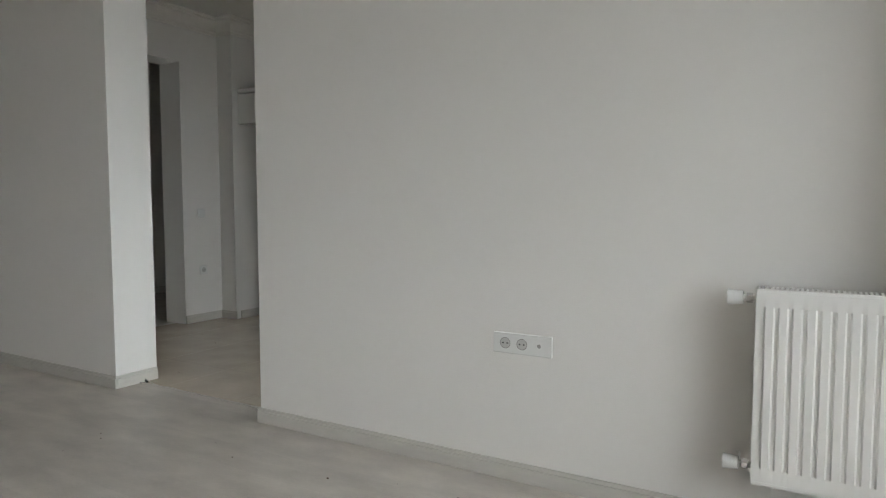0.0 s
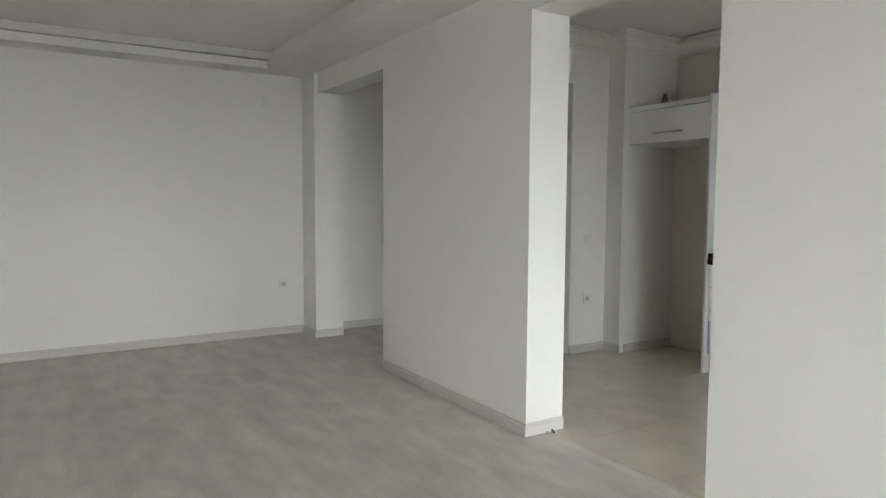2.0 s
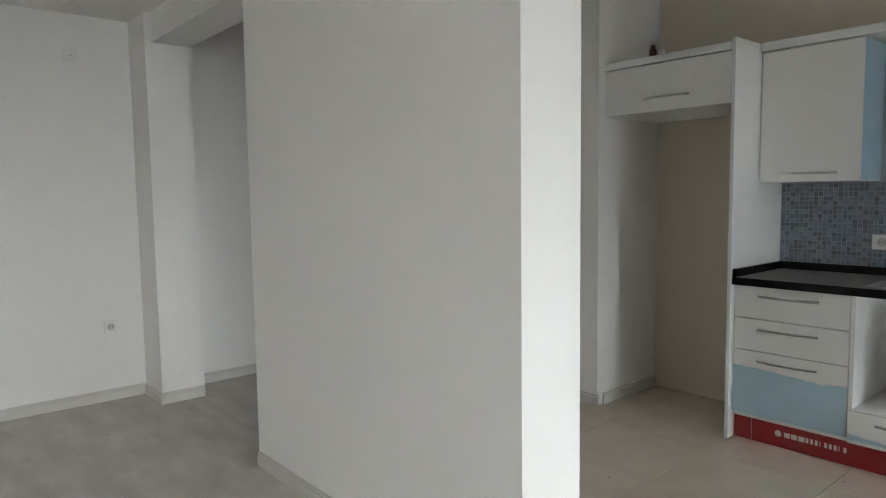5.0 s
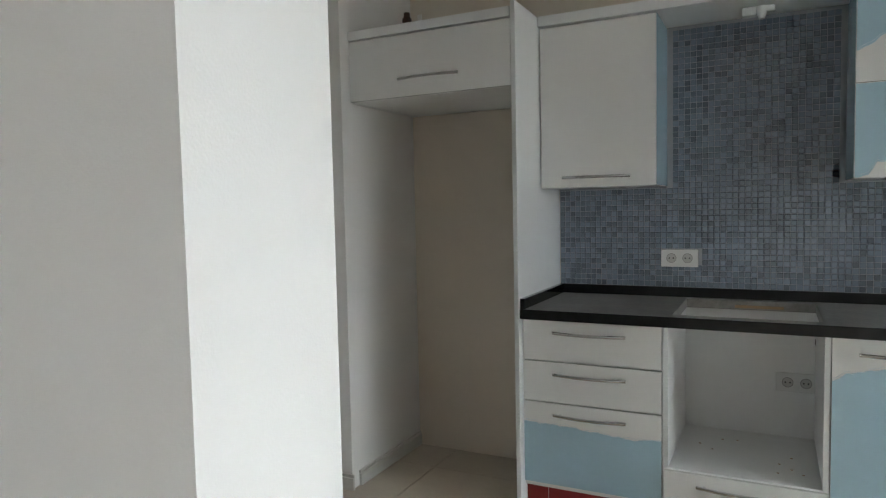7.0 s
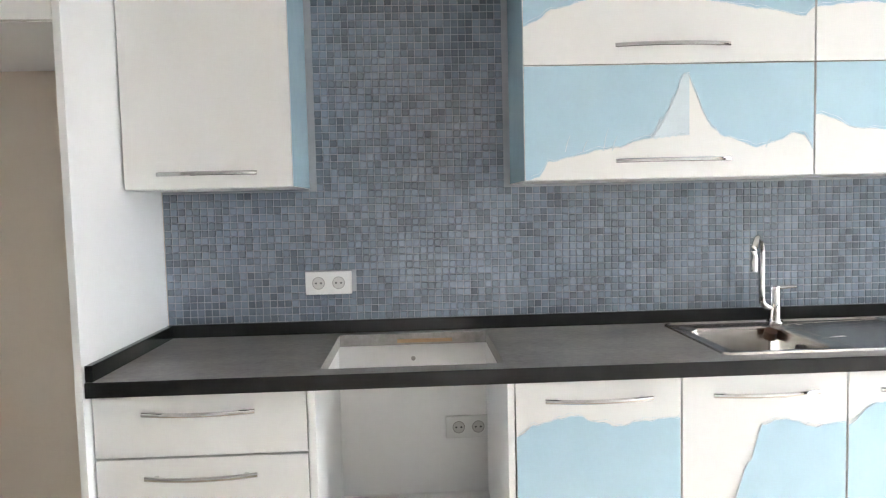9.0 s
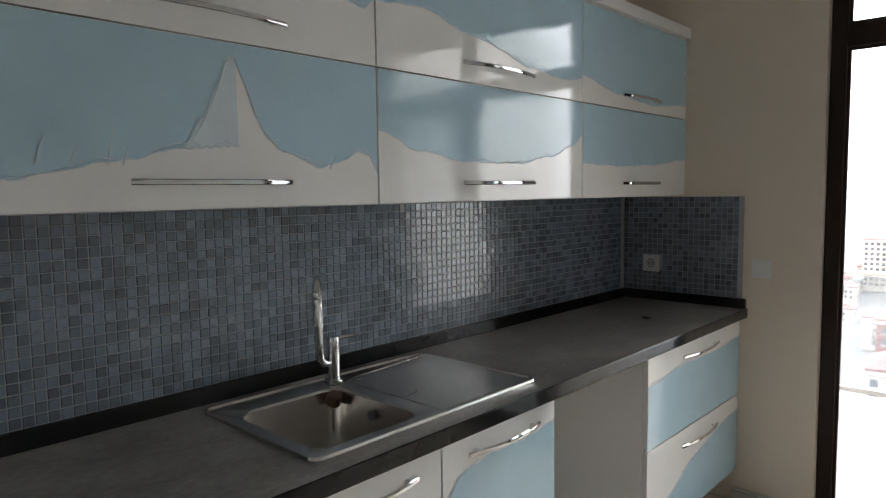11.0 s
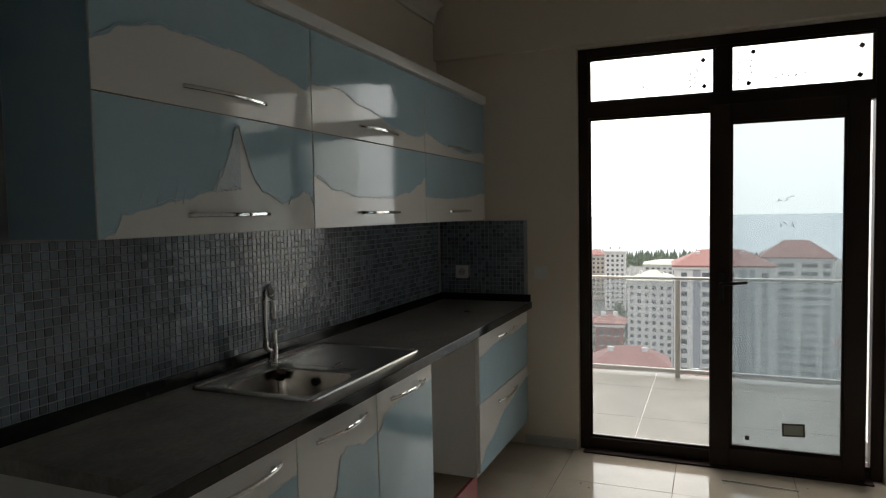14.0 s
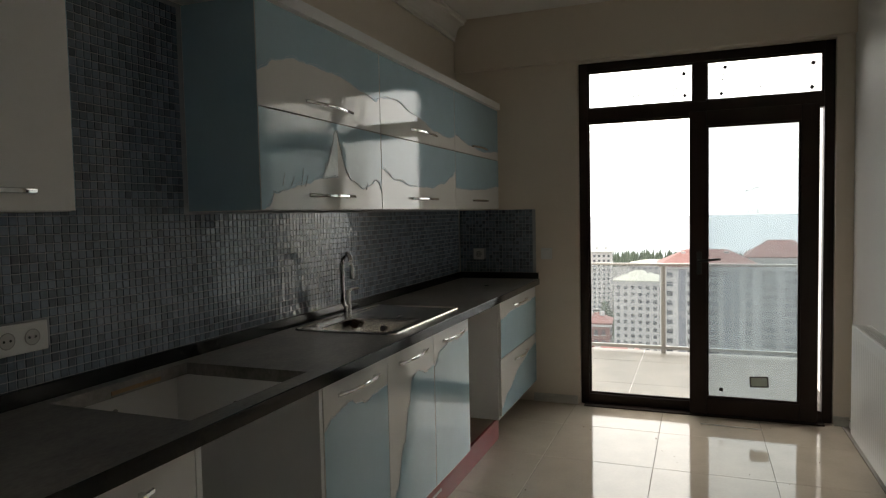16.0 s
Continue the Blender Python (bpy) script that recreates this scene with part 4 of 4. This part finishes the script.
    # label and packer left on the sliding pane
    d = thing("glass_label", "small framed manufacturer's label stuck on the dusty sliding pane", "label")
    part("border", box(-0.0012, 0.0, -0.056, 0.056, -0.036, 0.036), STEEL_DARK, d, "dark printed border")
    part("field", box(-0.0022, -0.0013, -0.047, 0.047, -0.027, 0.027), LABEL_GREEN, d, "pale green label field")
    d.matrix_world = pose(END - 0.0085, -2.056, 0.247, -3, 0, 0)
    d = thing("glazing_packer", "small black square glazing packer on the sliding pane", "packer", "glazing packers")
    part("pad", box(-0.003, 0.0, -0.011, 0.011, -0.011, 0.011), DARK, d)
    d.matrix_world = pose(END - 0.0085, -1.828, 0.182, 5, 0, 0)
    # fittings and scribbles on the upper panes
    for y, z in ((-1.596, 2.288), (-1.602, 2.143), (-1.85, 2.307), (-1.828, 2.138), (-2.361, 2.286), (-2.354, 2.135)):
        p = thing("glazing_packer", "small black square glazing packer on the pane", "packer", "glazing packers")
        part("pad", box(-0.003, 0.0, -0.011, 0.011, -0.011, 0.011), DARK, p)
        p.matrix_world = pose(END + 0.0615, y, z, 35, 0, 0)
    w = thing("pane_scribble", "handwritten marker scribbles on the upper panes", "writing")
    rng = random.Random(9)
    xs = END + 0.0605
    for y0, z0, up, n in ((-1.525, 2.15, True, 4), (-1.555, 2.17, True, 3), (-1.20, 2.165, False, 5), (-1.775, 2.16, True, 4), (-1.84, 2.20, True, 3), (-1.96, 2.165, False, 5)):
        for i in range(n):
            a, c = (y0, z0 + i * 0.034) if up else (y0 - i * 0.034, z0)
            pts = [(xs, a + rng.uniform(-0.014, 0.014), c + rng.uniform(-0.014, 0.014)) for _ in range(4)]
            part("stroke", tube(pts, 0.0026, 5), INK, w)
    w2 = thing("leaf_scribble", "faint marker strokes on the dusty sliding pane", "writing")
    for i in range(6):
        y, z = -1.98 - 0.03 * (i % 3), 1.50 - 0.14 * (i // 3)
        pts = [(END - 0.008, y + rng.uniform(-0.012, 0.012), z + rng.uniform(-0.016, 0.016)) for _ in range(4)]
        part("stroke", tube(pts, 0.0018, 5), INK, w2)


small_things()


# ---- mosaic splashback ----
def mosaic():
    pitch, t = 0.0255, 0.0229
    bed = structure("splashback", box(0.001, END - 0.007, -0.003, 0.0, 0.93, UT + 0.004), MOSAIC_GROUT, "blue-grey glass mosaic splashback with pale joints", "splashback")
    side = structure("splashback_side", box(END - 0.003, END, -0.586, -0.004, 0.93, 1.405), MOSAIC_GROUT, "blue-grey glass mosaic on the window wall", "splashback")
    rng = random.Random(2)
    base = [(sx * t / 2, 0.0, sz * t / 2) for sx, sz in ((-1, -1), (1, -1), (1, 1), (-1, 1))]
    top = [(x * 0.91, -0.0024, z * 0.91) for x, _, z in base]
    faces = [(4, 5, 6, 7)] + [(i, (i + 1) % 4, 4 + (i + 1) % 4, 4 + i) for i in range(4)]
    one = bpy.data.meshes.new("tile")
    one.from_pydata(base + top, [], faces)
    one.materials.append(MOSAIC)
    verts, polys, made = [], [], 0
    n = int((END - 0.03) / pitch)
    for i in range(n):
        x = 0.014 + i * pitch
        for j in range(48):
            z = 0.958 + j * pitch
            if z > UT - 0.01 or (z > 1.40 and not 0.525 < x < 1.212):
                continue
            if 0.484 < x < 0.652 and 1.036 < z < 1.124:
                continue
            turn = Euler((rng.gauss(0, 0.014), 0, rng.gauss(0, 0.014))).to_matrix()
            if 1.24 < x < 1.67 and z < 1.40 and made < 300:
                o = new("tile", one)
                o.parent = bed
                o.matrix_local = Matrix.Translation((x, -0.0032, z)) @ turn.to_4x4()
                made += 1
                continue
            k = len(verts)
            verts += [tuple(turn @ Vector(p) + Vector((x, -0.0032, z))) for p in base + top]
            polys += [tuple(k + a for a in f) for f in faces]
    me = bpy.data.meshes.new("mosaic_tiles")
    me.from_pydata(verts, [], polys)
    me.materials.append(MOSAIC)
    o = new("mosaic_tiles", me)
    o.parent = bed
    tagged(o, kind="stuff")
    verts, polys = [], []
    for i in range(22):
        y = -0.016 - i * pitch
        for j in range(18):
            z = 0.958 + j * pitch
            if -0.197 < y < -0.113 and 1.036 < z < 1.124:
                continue
            turn = Euler((0, rng.gauss(0, 0.014), rng.gauss(0, 0.014))).to_matrix()
            k = len(verts)
            verts += [tuple(turn @ Vector((p[1], p[0], p[2])) + Vector((END - 0.0032, y, z))) for p in base + top]
            polys += [tuple(k + a for a in f)[::-1] for f in faces]
    me = bpy.data.meshes.new("mosaic_tiles")
    me.from_pydata(verts, [], polys)
    me.materials.append(MOSAIC)
    o = new("mosaic_tiles", me)
    o.parent = side
    tagged(o, kind="stuff")


mosaic()


# ---- the town, the woods and the sea beyond the balcony ----
RENDER_WHITE = mat("white_render", (0.325, 0.318, 0.314), 0.8, vary=0.05, scale=0.2)
RENDER_GREY = mat("grey_render", (0.14, 0.145, 0.165), 0.8, vary=0.06, scale=0.2)
RENDER_CREAM = mat("cream_render", (0.27, 0.235, 0.20), 0.8, vary=0.1, scale=0.3)
ROOF_RED = mat("red_clay_roof", (0.135, 0.058, 0.052), 0.8, vary=0.15, scale=0.6)
ROOF_GREEN = mat("olive_metal_roof", (0.24, 0.245, 0.21), 0.7, vary=0.12, scale=0.4)
FAR_WINDOW = mat("dark_window_glass", (0.06, 0.065, 0.075), 0.15, vary=0.2, scale=0.5, per_object=0.3)
TOWN = mat("town_ground", (0.085, 0.082, 0.078), 0.9, vary=0.6, scale=0.03, fine=0.25)
FOLIAGE = mat("dark_foliage", (0.045, 0.06, 0.04), 0.8, vary=0.4, scale=0.5, per_island=0.3)
BARK = mat("bark", (0.09, 0.07, 0.055), 0.9)
SEA = mat("pale_sea", (0.225, 0.252, 0.272), 0.7, vary=0.1, scale=0.004)
GROUND_Z = -50.0


def ground_at(x):
    """The town climbs from the valley under the house to the shore."""
    return GROUND_Z - 30.0 * max(0.0, min(1.0, (560.0 - x) / 260.0))


def outside_ground():
    bm = bmesh.new()
    xs = [-4800, 0, 150, 250, 300, 560, 720, 4800]
    rows = [[bm.verts.new((x, y, ground_at(x))) for y in (-4800, 4800)] for x in xs]
    for p, q in zip(rows, rows[1:]):
        bm.faces.new((p[0], q[0], q[1], p[1]))
    structure("ground", bm, TOWN, "grey-brown town ground far below", "ground")
    structure("water", box(720, 4700, -4700, 4700, GROUND_Z - 1, GROUND_Z + 0.3), SEA, "pale hazy sea under the overcast sky", "water")
    # storeys of the house under the flat
    structure("wall_house_below", box(-3.4, LIV_X1 + 0.2, -8.3, 1.6, ground_at(0), -0.35), RENDER_CREAM, "rendered storeys of the house below the flat", "wall")


def hip_roof(w, d, h, over):
    bm = bmesh.new()
    a, b = w / 2 + over, d / 2 + over
    r = max(0.0, (b - a))
    q = [bm.verts.new(p) for p in ((-a, -b, 0), (a, -b, 0), (a, b, 0), (-a, b, 0))]
    u = [bm.verts.new(p) for p in ((-a, -b, -0.5), (a, -b, -0.5), (a, b, -0.5), (-a, b, -0.5))]
    e, f = bm.verts.new((0, -r - 0.5, h)), bm.verts.new((0, r + 0.5, h))
    for face in ((q[0], q[1], e), (q[1], q[2], f, e), (q[2], q[3], f), (q[3], q[0], e, f), u):
        bm.faces.new(face)
    for i in range(4):
        bm.faces.new((u[i], u[(i + 1) % 4], q[(i + 1) % 4], q[i]))
    return bm


def building(name, label, x, y, yaw, w, d, top, roof_h, wall, roof, columns, storey=3.0, base=None, bands=(), side_columns=2, rows=None, win_h=1.5):
    """A block whose front faces -x; w is its width along y, d its depth; columns are (place across, width) of its windows."""
    base = ground_at(x) - 0.5 if base is None else base
    b = thing(name, label, "building", at=(x, y, 0))
    b.rotation_euler.z = radians(yaw)
    part("wall", box(-d / 2, d / 2, -w / 2, w / 2, base, top), wall, b)
    rf = part("roof", hip_roof(d, w, roof_h, 0.7), roof, b)
    rf.location.z = top + 0.5
    part("cornice", box(-d / 2 - 0.5, d / 2 + 0.5, -w / 2 - 0.5, w / 2 + 0.5, top - 0.8, top, 0.1), RENDER_WHITE, b)
    for k in (-0.2, 0.25):
        part("chimney", box(-d * 0.12 - 0.5, -d * 0.12 + 0.5, w * k - 0.7, w * k + 0.7, top + roof_h * 0.45, top + roof_h * 0.45 + 2.4), RENDER_WHITE, rf).location.z = -top - 0.5
    for c, bw, m in bands:
        part("facade_band", box(-d / 2 - 0.25, -d / 2, c - bw / 2, c + bw / 2, base, top - 0.9), m, b)
    n = rows or int((top - base) / storey)
    shared = {}

    def window(px, py, pz, ww, side):
        key = (round(ww, 2), side)
        if key not in shared:
            bm = box(-0.3, 0.0, -ww / 2, ww / 2, -win_h / 2, win_h / 2) if not side else box(-ww / 2, ww / 2, -0.3, 0.0, -win_h / 2, win_h / 2)
            me = bpy.data.meshes.new("window")
            bm.to_mesh(me)
            bm.free()
            me.materials.append(FAR_WINDOW)
            bm = box(-0.4, 0.0, -ww / 2 - 0.15, ww / 2 + 0.15, -win_h / 2 - 0.3, -win_h / 2) if not side else box(-ww / 2 - 0.15, ww / 2 + 0.15, -0.4, 0.0, -win_h / 2 - 0.3, -win_h / 2)
            sill = bpy.data.meshes.new("sill")
            bm.to_mesh(sill)
            bm.free()
            sill.materials.append(RENDER_WHITE)
            shared[key] = (me, sill)
        o = new("window", shared[key][0])
        o.parent, o.location = b, (px, py, pz)
        s = new("sill", shared[key][1])
        s.parent = o

    for r in range(n):
        z = top - 1.0 - storey * (r + 0.5)
        if z < base + 1.5:
            break
        for c, ww in columns:
            off = 0.25 if any(abs(c - bc) < bw / 2 for bc, bw, _ in bands) else 0.0
            window(-d / 2 - off + 0.12, c, z, ww, False)
        for k in range(side_columns):
            window(-d / 2 + d * (k + 0.7) / (side_columns + 0.4), -w / 2 + 0.12 if y > 0 else w / 2 + 0.12, z, 1.6, True)
    return b


def tree(x, y, h, r, seed):
    t = thing("tree", "dark evergreen tree among the houses", "tree", "town trees", at=(x, y, ground_at(x)))
    part("trunk", cyl((0, 0, 0), (0, 0, h * 0.7), h * 0.03, h * 0.012, 8), BARK, t)
    rng = random.Random(seed)
    bm = bmesh.new()
    for i in range(150):
        u = rng.uniform(0.22, 1.0)
        a, q = rng.uniform(0, 6.283), r * math.sqrt(rng.random()) * (1.15 - u * 0.85) * (0.8 + 0.4 * rng.random())
        s = r * rng.uniform(0.10, 0.24)
        bmesh.ops.create_icosphere(bm, subdivisions=1, radius=s, matrix=Matrix.Translation((q * math.cos(a), q * math.sin(a), h * u)) @ Euler((rng.random() * 3, rng.random() * 3, 0)).to_matrix().to_4x4() @ Matrix.Diagonal((1, 0.7, 0.45, 1)))
    part("crown", bm, FOLIAGE, t)


def town():
    outside_ground()
    building("apartment_building", "tall white apartment block with grey bands and a red hip roof", 228, -4.0, 4, 28.6, 17, -16.9, 4.5, RENDER_WHITE, ROOF_RED,
             [(11.5, 1.8), (4.6, 3.2), (-1.2, 3.2), (-11.5, 1.8)], bands=((7.8, 2.2, RENDER_GREY), (-5.4, 2.2, RENDER_GREY), (-8.0, 1.4, RENDER_GREY)))
    building("apartment_building", "white apartment block with many small windows and an olive roof", 310, 23.5, -3, 19.5, 18, -30.6, 4.0, RENDER_WHITE, ROOF_GREEN,
             [(-7.9 + 3.16 * k, 1.5) for k in range(6)], storey=3.1)
    building("apartment_building", "pale apartment block with wide balconies and a red hip roof", 280, -30.5, -2, 23.5, 16, -17.8, 6.0, RENDER_WHITE, ROOF_RED,
             [(9.3, 2.4), (3.8, 5.0), (-3.8, 5.0), (-9.3, 2.4)], storey=3.05)
    building("apartment_building", "far white apartment tower with rows of windows", 445, 58, 5, 13, 20, -26, 1.5, RENDER_WHITE, ROOF_GREEN, [(-4.5 + 3.0 * k, 1.5) for k in range(4)])
    building("apartment_building", "far cream apartment tower with a red roof", 470, 75, 0, 16, 18, -30, 3.5, RENDER_CREAM, ROOF_RED, [(-6 + 3.0 * k, 1.5) for k in range(5)])
    building("house", "old cream house with a low red tiled roof", 158, 16.5, 8, 17, 12, -34.5, 3.6, RENDER_CREAM, ROOF_RED, [(-6 + 3.4 * k, 1.3) for k in range(5)])
    building("house", "cream house with a faded red tiled roof", 152, -1.0, -6, 11, 10, -37.0, 3.0, RENDER_CREAM, ROOF_RED, [(-4 + 2.6 * k, 1.2) for k in range(4)])
    building("house", "brick-red rendered house beside the towers", 205, 27.5, 3, 8, 9, -33.0, 2.4, ROOF_RED, ROOF_RED, [(-2.2 + 2.2 * k, 1.1) for k in range(3)])
    building("hall", "long low white hall with a grey roof", 520, 30, 2, 34, 26, -40, 3.0, RENDER_WHITE, ROOF_GREEN, [(-14 + 4 * k, 2) for k in range(8)])
    rng = random.Random(11)
    for i in range(26):
        x, y = rng.uniform(340, 600), rng.uniform(-75, 95)
        building("house", "low town house with a tiled roof, far below", x, y, rng.uniform(-15, 15), rng.uniform(9, 14), rng.uniform(9, 12), ground_at(x) + rng.uniform(7, 15), rng.uniform(2, 3.2),
                 rng.choice((RENDER_CREAM, RENDER_WHITE)), rng.choice((ROOF_RED, ROOF_RED, ROOF_GREEN)), [(-3 + 2.4 * k, 1.1) for k in range(3)], side_columns=1)
    for i, (x, y, h, r) in enumerate(((345, 34, 15, 6), (360, 44, 17, 7), (352, 52, 14, 6), (385, 40, 14, 6), (398, 50, 15, 6), (420, 36, 14, 6), (330, 43, 13, 5), (415, -12, 14, 6), (196, -27, 34, 8))):
        tree(x, y, h, r, 30 + i)
    bm = bmesh.new()
    for i in range(420):
        x, y = rng.uniform(600, 690), rng.uniform(-90, 110)
        h = rng.uniform(5, 12)
        for j in range(4):
            bmesh.ops.create_cone(bm, cap_ends=False, segments=6, radius1=2.6 - 0.5 * j, radius2=0.1, depth=h * 0.5,
                                  matrix=Matrix.Translation((x + rng.uniform(-0.5, 0.5), y, GROUND_Z + h * (0.3 + 0.18 * j))))
    tagged(link("far_woods", bm, FOLIAGE), "dark line of far woods along the shore", "woods", "", "stuff")


town()


# ---- pieces of floors ----
def floor_pieces():
    kitchen, living, out = bpy.data.objects["floor_kitchen"], bpy.data.objects["floor_living"], bpy.data.objects["floor_balcony"]
    cache = {}

    def slab(parent, name, x0, x1, y0, y1, z, h, material, bevel):
        key = (name, round(x1 - x0, 4), round(y1 - y0, 4))
        if key not in cache:
            me = bpy.data.meshes.new(name)
            w, d, b = (x1 - x0) / 2, (y1 - y0) / 2, bevel
            v = [(sx * w, sy * d, -h) for sx, sy in ((-1, -1), (1, -1), (1, 1), (-1, 1))]
            v += [(sx * w, sy * d, -b) for sx, sy in ((-1, -1), (1, -1), (1, 1), (-1, 1))]
            v += [(sx * (w - b), sy * (d - b), 0) for sx, sy in ((-1, -1), (1, -1), (1, 1), (-1, 1))]
            f = [(8, 9, 10, 11)] + [(a + i, a + (i + 1) % 4, a + 4 + (i + 1) % 4, a + 4 + i) for a in (0, 4) for i in range(4)]
            me.from_pydata(v, [], f)
            me.materials.append(material)
            cache[key] = me
        o = new(name, cache[key])
        o.parent = parent
        o.location = ((x0 + x1) / 2, (y0 + y1) / 2, z)
        return o

    j = 0.0015
    xs = [3.0 + 0.6 * k for k in range(-7, 3)]
    ys = [-0.866 - 0.594 * k for k in range(-2, 4)]
    for a in xs:
        for b in ys:
            x0, x1, y0, y1 = max(a, -1.15), min(a + 0.6, END), max(b - 0.594, FLOOR_SPLIT + 0.003), min(b, 0)
            if x1 - x0 > 0.03 and y1 - y0 > 0.03:
                o = slab(kitchen, "tile", x0 + j, x1 - j, y0 + j, y1 - j, 0.0, 0.003, TILE, 0.0008)
                o.location.z += random.uniform(-0.0004, 0.0002)
    k = 0
    y = LIV_Y
    while y < FLOOR_SPLIT - 0.02:
        x = LIV_X0 - (k * 0.47) % 1.38
        while x < LIV_X1:
            a, b, d = max(x, LIV_X0), min(x + 1.38, LIV_X1), min(y + 0.193, FLOOR_SPLIT - 0.001)
            if b - a > 0.02 and d - y > 0.02:
                slab(living, "plank", a + 0.0001, b - 0.0001, y + 0.0001, d - 0.0001, 0.0, 0.004, LAMINATE, 0.0002)
            x += 1.38
        y += 0.193
        k += 1
    for a in range(3):
        for b in range(6):
            x0, y1 = 4.34 + 0.9 * a, 2.85 - 1.0 * b
            slab(out, "tile", x0 + 0.002, min(x0 + 0.9, BX + 0.1) - 0.002, max(y1 - 1.0, -2.73) + 0.002, y1 - 0.002, BZ, 0.003, BALCONY_TILE, 0.001)


floor_pieces()
